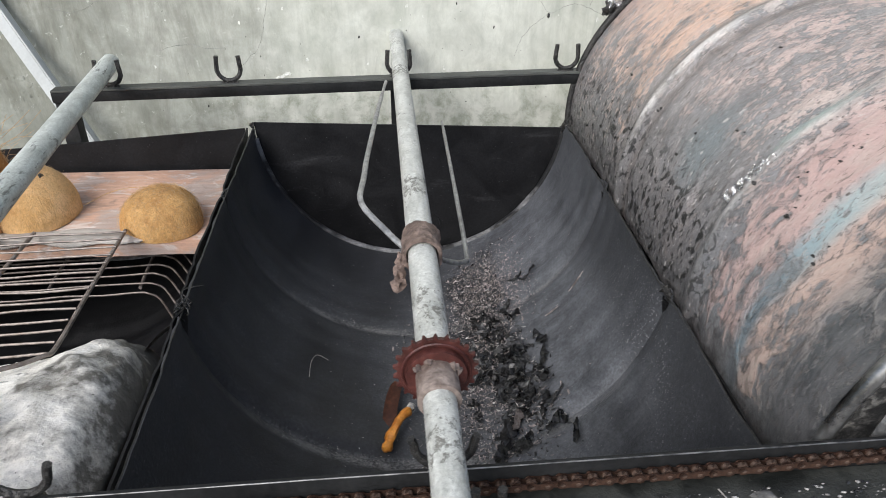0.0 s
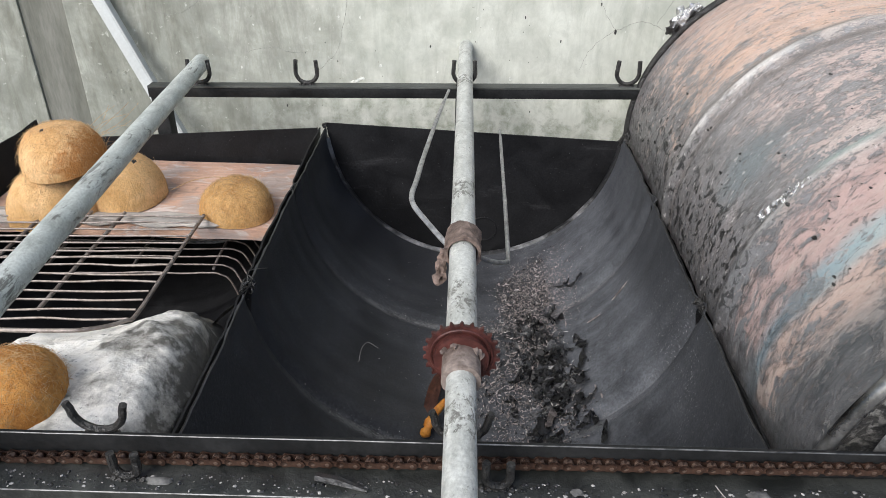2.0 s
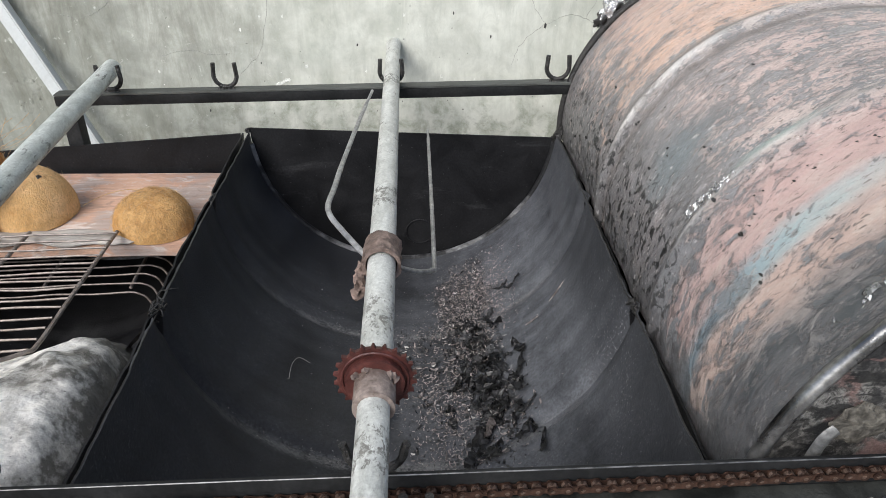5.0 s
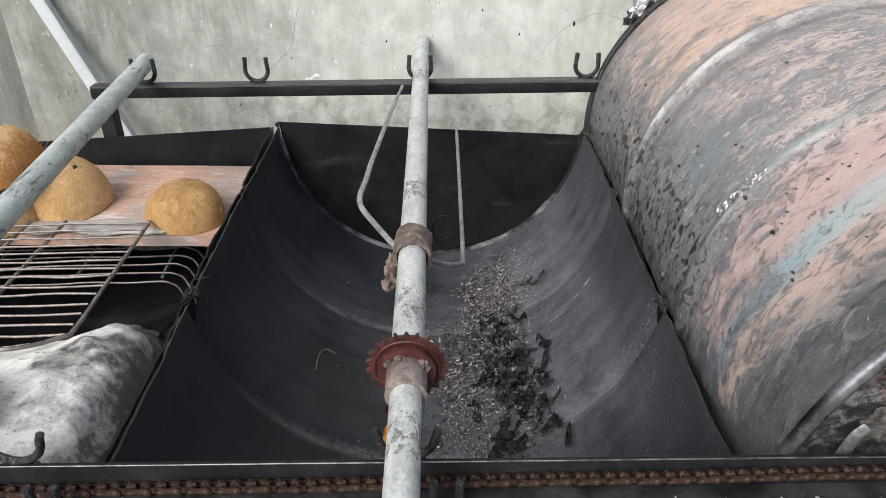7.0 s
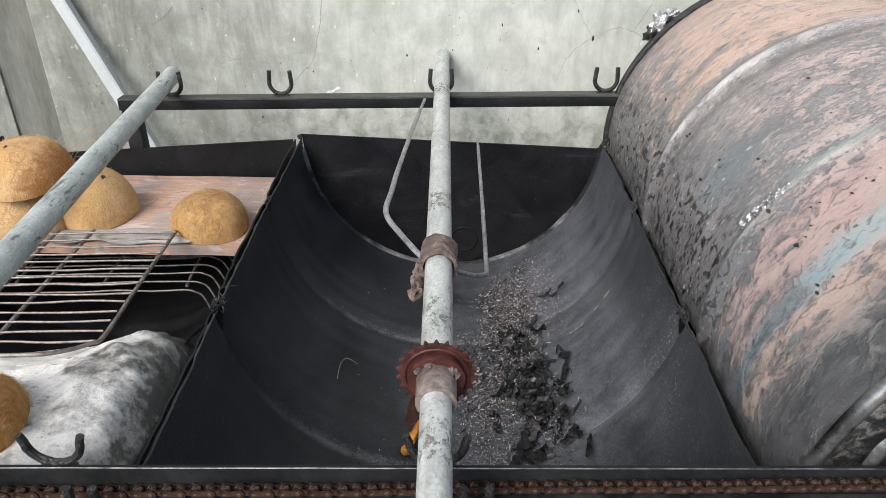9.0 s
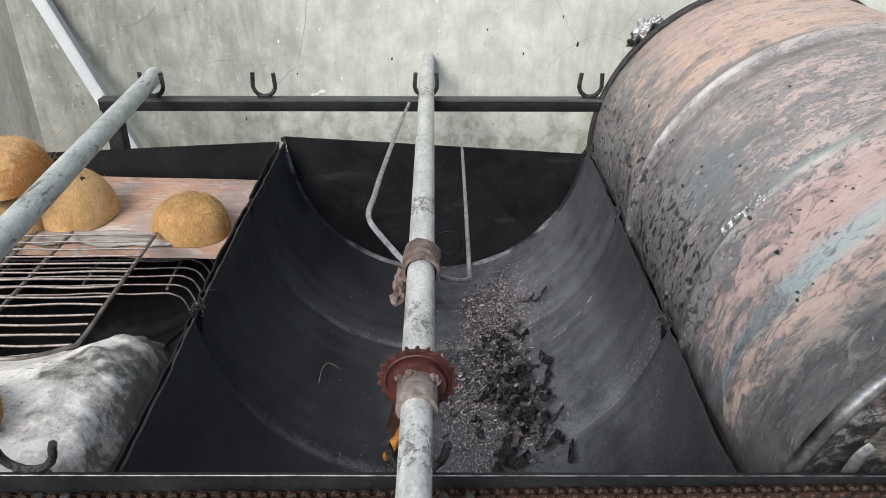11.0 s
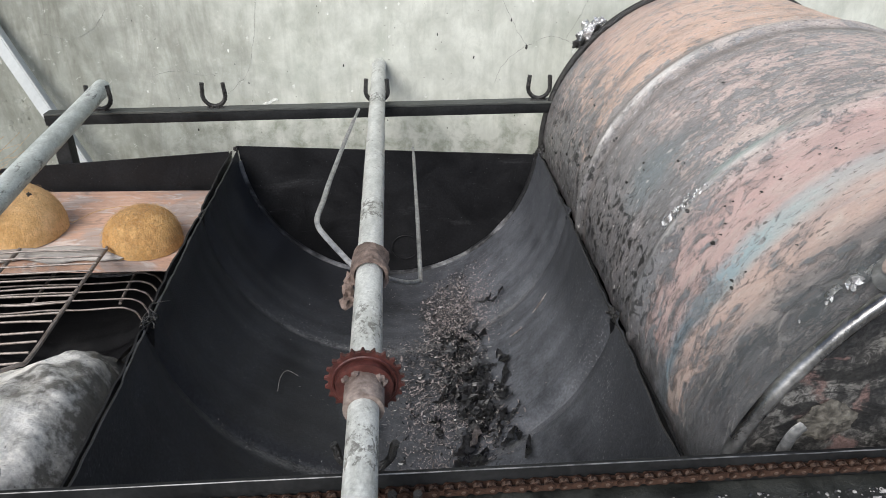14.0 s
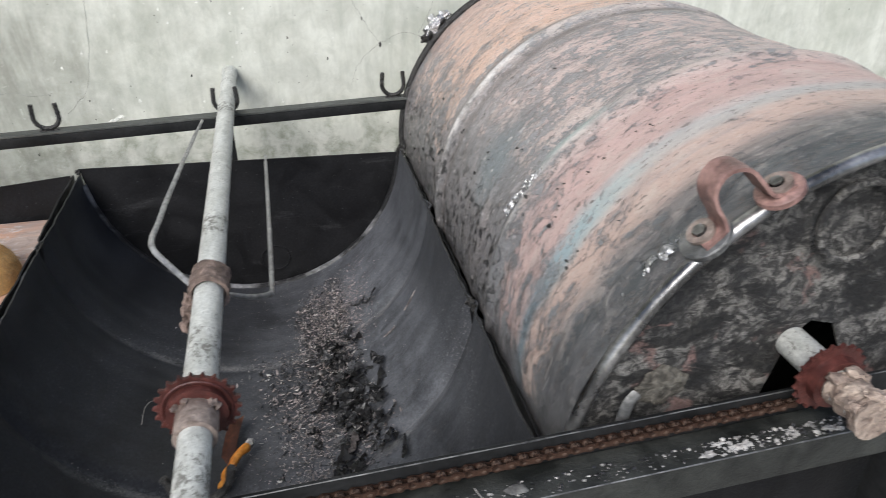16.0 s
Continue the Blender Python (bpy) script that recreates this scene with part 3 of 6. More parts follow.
M_REDRUST = blotchy("oxblood_rust", (0.040, 0.011, 0.009), (0.10, 0.029, 0.023), 55, 0.5, 0.1, 0.5)
M_COLLAR = blotchy("scaled_steel", (0.09, 0.062, 0.05), (0.31, 0.255, 0.225), 60, 0.65, 0.2, 0.6)
M_CRUST = blotchy("rust_crust", (0.085, 0.058, 0.048), (0.25, 0.185, 0.155), 75, 0.75, 0.1, 0.9, dist=0.004)
M_CRUSTPALE = blotchy("pale_rust_crust", (0.14, 0.095, 0.075), (0.42, 0.34, 0.28), 70, 0.75, 0.0, 0.9, dist=0.004)
M_WIRE = blotchy("dull_steel_wire", (0.22, 0.22, 0.22), (0.42, 0.42, 0.41), 50, 0.42, 0.6, 0.2)
M_RACK = blotchy("greasy_rack_steel", (0.12, 0.098, 0.085), (0.30, 0.265, 0.24), 45, 0.5, 0.4, 0.3)
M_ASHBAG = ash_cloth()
M_BOARD = board_wood()
M_BARK = blotchy("grey_split_wood", (0.21, 0.19, 0.17), (0.56, 0.525, 0.485), 16, 0.85, 0, 0.6, stretch=(0.25, 3, 3))
M_CHARWOOD = blotchy("ashy_burnt_wood", (0.05, 0.048, 0.045), (0.20, 0.19, 0.18), 30, 0.85, 0, 0.6, stretch=(0.4, 2, 2))
M_HUSK = husk("coconut_husk", (0.58, 0.325, 0.12), (0.72, 0.44, 0.185), (0.36, 0.165, 0.05), 0.45)
M_HUSKPALE = husk("pale_coconut_shell", (0.63, 0.375, 0.155), (0.79, 0.52, 0.265), (0.46, 0.235, 0.08), 0.22)
M_HUSKTWO = husk("two_tone_husk", (0.66, 0.40, 0.175), (0.80, 0.53, 0.275), (0.42, 0.165, 0.04), 0.28, (-0.690, 0.905))
M_HUSKRED = husk("orange_brown_husk", (0.49, 0.205, 0.045), (0.66, 0.34, 0.105), (0.29, 0.10, 0.022), 0.6)
M_FIBRE = blotchy("coir_fibre", (0.42, 0.25, 0.11), (0.62, 0.43, 0.23), 30, 0.8)
M_STRAW = blotchy("dusty_straw", (0.26, 0.25, 0.23), (0.42, 0.41, 0.38), 40, 0.8)
M_ASH = blotchy("charred_flakes", (0.008, 0.008, 0.009), (0.038, 0.037, 0.038), 60, 0.34, 0, 0.6, spec=0.7)
M_WHITEASH = blotchy("white_ash", (0.18, 0.175, 0.167), (0.46, 0.45, 0.43), 70, 0.9)
M_WHITE = blotchy("white_painted_steel", (0.42, 0.44, 0.435), (0.52, 0.54, 0.53), 6, 0.4, 0, 0.1, grain=0.12)
M_LUG = blotchy("burnt_grey_plate", (0.06, 0.062, 0.064), (0.19, 0.19, 0.185), 45, 0.4, 0.2, 0.5)
M_RED = blotchy("faded_red_paint", (0.11, 0.058, 0.052), (0.33, 0.20, 0.175), 45, 0.5, 0, 0.4)
M_ORANGE = blotchy("orange_peel", (0.42, 0.14, 0.02), (0.62, 0.27, 0.045), 60, 0.4, 0, 0.3)
M_BROWN = blotchy("scorched_peel", (0.06, 0.02, 0.012), (0.14, 0.055, 0.03), 50, 0.5)
M_FOIL = blotchy("crumpled_foil", (0.35, 0.35, 0.35), (0.75, 0.75, 0.75), 60, 0.25, 0.8, 0.8, dist=0.004)
M_ENDSEAM = blotchy("seam_with_highlight", (0.018, 0.018, 0.019), (0.26, 0.26, 0.265), 9, 0.45, 0.2, 0.5, edges=(0.47, 0.62))
M_EDGELIGHT = blotchy("edge_highlight_grey", (0.03, 0.03, 0.03), (0.24, 0.24, 0.24), 40, 0.4, 0.4, 0.3)
M_STEEL = blotchy("bright_worn_steel", (0.03, 0.03, 0.031), (0.40, 0.395, 0.39), 16, 0.3, 0.9, 0.12)
M_ENDPLATE = end_plate()
M_CAKE = blotchy("beige_ash_cake", (0.05, 0.046, 0.04), (0.15, 0.14, 0.12), 90, 0.85, 0, 0.8, spec=0.2, dist=0.003)


# ---------------------------------------------------------------- mesh tools
def rod(bm, pts, r, seg=10, cap=True):
    """Sweep a circle along pts; r is one radius or one for each point."""
    pts = [Vector(p) for p in pts]
    rs = r if isinstance(r, (list, tuple)) else [r] * len(pts)
    rings, n = [], None
    for i, p in enumerate(pts):
        d = (pts[min(i + 1, len(pts) - 1)] - pts[max(i - 1, 0)]).normalized()
        if n is None:
            n = d.orthogonal().normalized()
        n = (n - d * n.dot(d)).normalized()
        s = d.cross(n)
        rings.append([bm.verts.new(p + (n * math.cos(a) + s * math.sin(a)) * rs[i]) for a in (2 * math.pi * k / seg for k in range(seg))])
    for a, b in zip(rings, rings[1:]):
        for k in range(seg):
            bm.faces.new((a[k], a[(k + 1) % seg], b[(k + 1) % seg], b[k]))
    if cap:
        bm.faces.new(rings[0][::-1])
        bm.faces.new(rings[-1])
    return bm


def block(bm, lo, hi, bevel=0.0):
    """A box from lo to hi with bevelled edges."""
    vs = [bm.verts.new((x, y, z)) for x in (lo[0], hi[0]) for y in (lo[1], hi[1]) for z in (lo[2], hi[2])]
    fs = [bm.faces.new([vs[i] for i in f]) for f in ((0, 1, 3, 2), (4, 6, 7, 5), (0, 4, 5, 1), (2, 3, 7, 6), (0, 2, 6, 4), (1, 5, 7, 3))]
    if bevel:
        es = list({e for f in fs for e in f.edges})
        bmesh.ops.bevel(bm, geom=es, offset=bevel, segments=2, affect='EDGES', profile=0.6)
    return bm


def smooth_path(pts, n=6):
    """Catmull-Rom points through pts."""
    pts = [Vector(p) for p in pts]
    out = []
    for i in range(len(pts) - 1):
        p0, p1, p2, p3 = pts[max(i - 1, 0)], pts[i], pts[i + 1], pts[min(i + 2, len(pts) - 1)]
        for k in range(n):
            t = k / n
            out.append(0.5 * ((2 * p1) + (p2 - p0) * t + (2 * p0 - 5 * p1 + 4 * p2 - p3) * t * t + (3 * p1 - p0 - 3 * p2 + p3) * t ** 3))
    return out + [pts[-1]]


def part(name, bm, material, parent=None, label="", smooth=True):
    me = bpy.data.meshes.new(name)
    bmesh.ops.recalc_face_normals(bm, faces=bm.faces)
    bm.to_mesh(me)
    bm.free()
    me.materials.append(material)
    if smooth:
        me.shade_smooth()
        me.set_sharp_from_angle(angle=radians(40))
    ob = new(name, me)
    if parent is not None:
        ob.parent = parent
        ob.matrix_parent_inverse = Matrix.Translation(-parent.location) if parent.type == 'EMPTY' else Matrix()
    if label:
        ob["label"] = label
    return ob


def thing(name, label, category, group="", at=(0, 0, 0), kind=""):
    e = new(name)
    e.empty_display_size = 0.05
    e.location = at
    return tagged(e, label, category, group, kind)


def setting(name, bm, material, label, category):
    return tagged(part(name, bm, material, smooth=False), label, category, kind="structure")


def n3(x, y, z, f=1.0):
    return noise.noise(Vector((x * f, y * f, z * f)))


# ---------------------------------------------------------------- setting
WALL_Y = 1.085
bm = bmesh.new()
block(bm, (-60, -60, -0.2), (60, 60, 0.0))
setting("ground", bm, M_FLOOR, "grey concrete yard floor", "ground")
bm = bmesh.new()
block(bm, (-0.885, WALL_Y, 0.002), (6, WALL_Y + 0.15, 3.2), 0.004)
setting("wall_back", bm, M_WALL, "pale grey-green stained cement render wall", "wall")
bm = bmesh.new()
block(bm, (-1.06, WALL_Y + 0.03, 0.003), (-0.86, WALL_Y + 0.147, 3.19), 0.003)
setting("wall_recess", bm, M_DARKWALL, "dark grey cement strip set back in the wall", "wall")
bm = bmesh.new()
block(bm, (-6, WALL_Y + 0.024, 0.002), (-1.0, WALL_Y + 0.15, 3.2), 0.003)
setting("wall_pillar", bm, M_WALL, "stained cement render wall beyond the recess", "wall")


# ---------------------------------------------------------------- drums
def shell(bm, cx, cz, prof, a0, a1, segs, thick, ragged=0.0, dent=0.0, seed=0.0, uv=False):
    """Part of a drum wall about the y axis: prof lists (y, radius); angles run from straight up, plus towards +x."""
    outer, inner = [], []
    for j, (y, r) in enumerate(prof):
        lo = a0 + ragged * (n3(seed, y * 9, 0.3) * 0.035 + n3(seed + 7, y * 45, 1.3) * 0.018)
        hi = a1 + ragged * (n3(seed + 3, y * 9, 2.3) * 0.035 + n3(seed + 5, y * 45, 4.3) * 0.018)
        ro, ri = [], []
        for i in range(segs + 1):
            a = lo + (hi - lo) * i / segs
            rr = r + dent * (n3(seed + a * 1.7, y * 4, 0) * 0.8 + n3(seed + a * 5, y * 11, 3) * 0.3)
            ro.append(bm.verts.new((cx + math.sin(a) * rr, y, cz + math.cos(a) * rr)))
            ri.append(bm.verts.new((cx + math.sin(a) * (rr - thick), y, cz + math.cos(a) * (rr - thick))))
        outer.append(ro)
        inner.append(ri)
    for j in range(len(prof) - 1):
        for i in range(segs):
            bm.faces.new((outer[j][i], outer[j + 1][i], outer[j + 1][i + 1], outer[j][i + 1]))
            bm.faces.new((inner[j][i], inner[j][i + 1], inner[j + 1][i + 1], inner[j + 1][i]))
        bm.faces.new((outer[j][0], inner[j][0], inner[j + 1][0], outer[j + 1][0]))
        bm.faces.new((outer[j][-1], outer[j + 1][-1], inner[j + 1][-1], inner[j][-1]))
    for j in (0, -1):
        for i in range(segs):
            bm.faces.new((outer[j][i], outer[j][i + 1], inner[j][i + 1], inner[j][i]))
    if uv:
        lay = bm.loops.layers.uv.new("drum")
        for f in bm.faces:
            for l in f.loops:
                c = l.vert.co
                l[lay].uv = (math.atan2(c.x - cx, c.z - cz) * uv, c.y)
    return bm


def drum_profile(y0, y1, r, hoops, swell, step=0.011):
    """Radii along the drum, with two rolling hoops and shallow beads beside them."""
    out, n = [], int((y1 - y0) / step)
    for k in range(n + 1):
        y = y0 + (y1 - y0) * k / n
        h = sum(swell * math.exp(-((y - c) / 0.014) ** 2) for c in hoops)
        h += sum(0.2 * swell * math.exp(-((y - c - d) / 0.012) ** 2) for c in hoops for d in (-0.09, 0.09, -0.045, 0.045))
        out.append((y, r + h))
    return out


def half_disc(bm, cx, cz, r, y, thick, zcut, z0=None, segs=40, dish=0.0):
    """The end plate of an opened drum below zcut."""
    a = math.acos(max(-1, min(1, (zcut - cz) / r)))
    rings = []
    for yy in (y, y + thick):
        arc = [(cx + math.sin(t) * r, cz + math.cos(t) * r) for t in (a + (2 * math.pi - 2 * a) * i / segs for i in range(segs + 1))]
        rings.append([bm.verts.new((x, yy, z)) for x, z in arc])
    bm.faces.new(rings[0])
    bm.faces.new(rings[1][::-1])
    n = len(rings[0])
    for i in range(n):
        bm.faces.new((rings[0][i], rings[0][(i + 1) % n], rings[1][(i + 1) % n], rings[1][i]))
    return bm


R, CZ, PITCH = 0.2845, 0.867, 0.597
CXL = -0.579
Y0, Y1 = -0.004, 0.857
BACK = 0.851


def bore(y):
    """The open trough's radius: the drum is sprung a little wider at the back."""
    return 0.2785 + 0.0135 * y


def lean_in(x, y, cx, bow):
    """The two cut edges at the seam are pushed over towards the lid, most at the front; bow is the side that moves."""
    return 0.0085 * max(0.0, 1 - y / 0.52) * max(0.0, bow * (x - cx) / R) ** 2


def half_drum(cx, label, seed, skin, cut=0.85, sag=0.0, taper=False, swing=(0.0, 0.0), bow=0):
    t = thing("half_drum_trough", label, "grill trough", "row of drum troughs", (cx, 0.43, CZ - R))
    a = math.acos((cut - CZ) / R)
    rad = bore if taper else (lambda y: R)
    made = shell(bmesh.new(), cx, CZ, [(y, r - R + rad(y)) for y, r in drum_profile(Y0, Y1, R, (0.292, 0.585), 0.0095)], a, 2 * math.pi - a, 72, 0.0025, 0.45, 0.003, seed)
    plate = half_disc(bmesh.new(), cx, CZ, rad(BACK) - 0.004, BACK, 0.003, cut + 0.002)
    for v in plate.verts:
        # the cut top edge of the plate runs out of level
        k = max(0.0, (v.co.z - 0.78) / 0.07)
        v.co.z += k * (sag * (cx + R - v.co.x) / R + 0.004 * n3(v.co.x * 6, seed, 0) - (0.038 * (v.co.x - cx) if taper else 0.0))
    front = half_disc(bmesh.new(), cx, CZ, rad(0.01) - 0.004, 0.012, 0.003, cut - 0.01)
    bung = rod(bmesh.new(), [(cx + 0.028 + math.cos(b) * 0.027, BACK - 0.001, 0.64 + math.sin(b) * 0.027) for b in (2 * math.pi * i / 28 for i in range(29))], 0.0016, 6, False)
    rs = rad(BACK) - 0.003
    ring = [(cx + math.sin(t_) * rs, BACK - 0.004, CZ + math.cos(t_) * rs) for t_ in (a + 0.06 + (2 * math.pi - 2 * a - 0.12) * i / 60 for i in range(61))]
    # seam is thickened and paled to paint the lit rim
    seam = rod(bmesh.new(), ring, [0.0056 + 0.0012 * n3(i * 0.4, seed, 2) for i in range(len(ring))], 8)
    for b in (made, plate, front, bung, seam):
        for v in b.verts:
            v.co.x += lean_in(v.co.x, v.co.y, cx, bow) + swing[0] + swing[1] * v.co.y
    part("shell", made, skin, t)
    part("back_plate", plate, M_PLAIN, t)
    part("front_plate", front, M_PLAIN, t)
    part("bung", bung, M_PLAIN, t)
    part("weld_seam", seam, M_ENDSEAM, t, "weld seam round the end plate, its grey highlight painted in")
    return t


trough = half_drum(0.0025, "soot-black half drum grill trough with ash and burnt flakes inside", 1.0, M_SOOT, taper=True, bow=-1)
trough_left = half_drum(CXL, "soot-black half drum trough holding rack, board and coconut shells", 4.0, M_PLAIN, sag=-0.020, swing=(0.0165, -0.0215), bow=1)
trough_right = half_drum(PITCH, "soot-black half drum trough under the closed painted lid", 8.0, M_PLAIN, 0.835, swing=(-0.024, 0.012))

LZ = 0.866


def squash(y):
    """The lid is pressed a little flat, more so at its front end."""
    return 0.93 + 0.03 * y / 0.86


def flatten(bm):
    for v in bm.verts:
        v.co.z = LZ + (v.co.z - LZ) * squash(v.co.y)
    return bm


lid = thing("drum_lid", "closed half drum lid, burnt salmon, pink and teal paint", "grill lid", at=(PITCH, 0.43, LZ))
def bulge(bm):
    """The flank by the open trough is pushed out towards the front."""
    for v in bm.verts:
        a = math.degrees(math.atan2(PITCH - v.co.x, v.co.z - LZ))
        v.co.x -= 0.0085 * max(0.0, 1 - v.co.y / 0.5) * min(1.0, max(0.0, (a - 62) / 24))
    return bm


part("shell", bulge(flatten(shell(bmesh.new(), PITCH, LZ, drum_profile(-0.002, 0.862, 0.296, HOOPS, 0.008, 0.007), -radians(97), radians(97), 120, 0.003, 0.5, 0.004, 12.0, uv=0.296))), M_LID, lid)
for y in (-0.002, 0.862):
    ring = [(PITCH + math.sin(a) * 0.2985, y, LZ + math.cos(a) * 0.2985) for a in (radians(-93 + 186 * i / 90) for i in range(91))]
    part("rim", bulge(flatten(rod(bmesh.new(), ring, 0.0066, 10))), M_STEEL if y < 0.1 else M_TAR, lid, "rolled worn steel rim" if y < 0.1 else "rolled sooty rim")


def lid_plate(y, hole):
    bm = bmesh.new()
    arc = [(math.sin(a) * 0.2935, math.cos(a) * 0.2935) for a in (radians(-90 + 180 * i / 60) for i in range(61))]
    low = [(-0.01, 0.0), (-0.02, 0.05), (-0.042, 0.098), (-0.068, 0.106), (-0.085, 0.09), (-0.108, 0.0)] if hole else []
    loop = arc + low
    rings = [[bm.verts.new((PITCH + x, yy, LZ + z)) for x, z in loop] for yy in (y, y + 0.003)]
    fs = [bm.faces.new(rings[0]), bm.faces.new(rings[1][::-1])]
    for i in range(len(loop)):
        j = (i + 1) % len(loop)
        bm.faces.new((rings[0][i], rings[0][j], rings[1][j], rings[1][i]))
    bmesh.ops.triangulate(bm, faces=fs)
    return flatten(bm)


part("front_plate", lid_plate(0.022, True), M_ENDPLATE, lid, "mottled burnt end plate with a spit notch", smooth=False)
part("back_plate", lid_plate(0.848, False), M_TAR, lid, smooth=False)

# ---------------------------------------------------------------- frame
frame_t = thing("grill_frame", "black welded steel frame with horseshoe spit rests", "frame", at=(0, 0.4, 0))
RAIL_Y = 0.859


def rise(x):
    """The back rail climbs slightly towards the lid."""
    return 0.021 * x


def tip(bm):
    for v in bm.verts:
        v.co.z += rise(v.co.x)
    return bm


part("back_rail", tip(block(bmesh.new(), (-0.625, RAIL_Y - 0.004, 0.9165), (1.22, RAIL_Y, 0.934), 0.0008)), M_BLACK, frame_t)
# upper flange in a paler enamel: top light painted in with the dust
part("rail_flange", tip(block(bmesh.new(), (-0.625, RAIL_Y - 0.004, 0.9345), (1.22, RAIL_Y + 0.022, 0.9385), 0.0008)), M_RAILTOP, frame_t, "dusty grey-green upper flange of the back rail, painted paler as if top-lit")
for x in (-0.61, 1.205):
    part("leg", block(bmesh.new(), (x - 0.014, RAIL_Y + 0.0005, 0.0), (x + 0.014, RAIL_Y + 0.029, 0.9335 + rise(x)), 0.002), M_BLACK, frame_t)
part("post", block(bmesh.new(), (-0.034, RAIL_Y + 0.03, 0.0), (-0.016, RAIL_Y + 0.045, 0.9325), 0.002), M_BLACK, frame_t)
FR_Y, FR_Z, LEDGE = -0.022, 0.919, 0.893


def askew(bm):
    """The front rail stands a little out of square."""
    for v in bm.verts:
        v.co.y += 0.016 * v.co.x
        v.co.z += 0.006 * (v.co.x - 0.3)
    return bm


part("front_rail", askew(block(bmesh.new(), (-0.93, FR_Y - 0.034, LEDGE - 0.038), (1.22, FR_Y, LEDGE), 0.0015)), M_LEDGE, frame_t, "square tube rail crusted with ash")
part("upstand", askew(block(bmesh.new(), (-0.93, FR_Y + 0.0005, LEDGE - 0.03), (1.22, FR_Y + 0.0045, FR_Z), 0.0016)), M_BLACK, frame_t)
# thin pale rods stand in for the highlights along the rail's edges
part("edge_highlight", askew(rod(bmesh.new(), [(-0.93 + 2.15 * i / 80, FR_Y + 0.0009 + 0.0004 * n3(i * 0.7, 0, 0), FR_Z - 0.0004) for i in range(81)], [0.0006 + 0.0004 * n3(i * 0.9, 5, 0) for i in range(81)], 6)), M_EDGELIGHT, frame_t, "grey rod painting the highlight on the top edge")
part("edge_highlight", askew(rod(bmesh.new(), [(-0.93 + 2.15 * i / 80, FR_Y - 0.0336, LEDGE - 0.0012) for i in range(81)], [0.0008 + 0.0005 * n3(i * 0.8, 9, 0) for i in range(81)], 6)), M_EDGELIGHT, frame_t, "grey rod painting the highlight on the front edge")
for x in (-0.91, 0.615, 1.2):
    part("leg", block(bmesh.new(), (x - 0.016, FR_Y - 0.033, 0.0), (x + 0.016, FR_Y - 0.001, LEDGE - 0.038), 0.002), M_BLACK, frame_t)


def horseshoe(x, y, z, w, h, r, name="spit_rest", flare=0.0):
    pts = [(x - w * (0.5 + flare), y, z + h)] + [(x - math.cos(a) * w * 0.5, y, z + w * 0.5 + r - math.sin(a) * w * 0.5) for a in (math.pi * i / 12 for i in range(13))] + [(x + w * (0.5 + flare), y, z + h)]
    pts = smooth_path(pts, 3)
    bm = rod(bmesh.new(), pts, [r * (1 + 0.12 * n3(x * 40, i * 0.9, z * 3)) for i in range(len(pts))], 8)
    for k in range(5):
        a = Vector((x + (k - 2) * 0.006, y, z - 0.001))
        bmesh.ops.create_icosphere(bm, subdivisions=1, radius=r * 1.15 + 0.0006 * (k % 2), matrix=Matrix.Translation(a))
    return part(name, bm, M_TAR, frame_t, "tarry bent rebar horseshoe")


for x in (-0.524, -0.317, -0.018, 0.286, 0.59):
    horseshoe(x, RAIL_Y + 0.008, 0.9385 + rise(x), 0.041, 0.047, 0.0040, flare=-0.04)
for x in (-0.296, -0.003):
    horseshoe(x, FR_Y + 0.005 + 0.016 * x, FR_Z + 0.006 * (x - 0.3) - 0.002, 0.043, 0.031, 0.0033, flare=0.05)
for x in (-0.268, 0.027):
    horseshoe(x, FR_Y - 0.021 + 0.016 * x, LEDGE + 0.006 * (x - 0.3), 0.019, 0.028, 0.0036, name="chain_guide")


# ---------------------------------------------------------------- spits
def pipe(bm, a, b, ro, ri, seg=20):
    a, b = Vector(a), Vector(b)
    d = (b - a).normalized()
    n = d.orthogonal().normalized()
    s = d.cross(n)
    def ring(p, r):
        return [bm.verts.new(p + (n * math.cos(t) + s * math.sin(t)) * r) for t in (2 * math.pi * k / seg for k in range(seg))]
    rs = [ring(a, ro), ring(b, ro), ring(b, ri), ring(a, ri)]
    for p, q in zip(rs, rs[1:] + rs[:1]):
        for k in range(seg):
            bm.faces.new((p[k], p[(k + 1) % seg], q[(k + 1) % seg], q[k]))
    return bm


def sprocket(bm, c, r, teeth, thick):
    """A toothed wheel about the y axis."""
    c = Vector(c)
    prof = []
    for k in range(teeth):
        for f, rr in ((0.0, 0.90), (0.28, 0.90), (0.46, 1.0), (0.58, 1.0), (0.78, 0.90)):
            a = 2 * math.pi * (k + f) / teeth
            prof.append((math.cos(a) * r * rr, math.sin(a) * r * rr))
    def ring(pts, y):
        return [bm.verts.new(c + Vector((x, y, z))) for x, z in pts]
    inner = [(x * 0.45, z * 0.45) for x, z in prof]
    rs = [ring(prof, -thick / 2), ring(prof, thick / 2), ring(inner, thick / 2), ring(inner, -thick / 2)]
    n = len(prof)
    for p, q in zip(rs, rs[1:] + rs[:1]):
        for k in range(n):
            bm.faces.new((p[k], p[(k + 1) % n], q[(k + 1) % n], q[k]))
    return bm


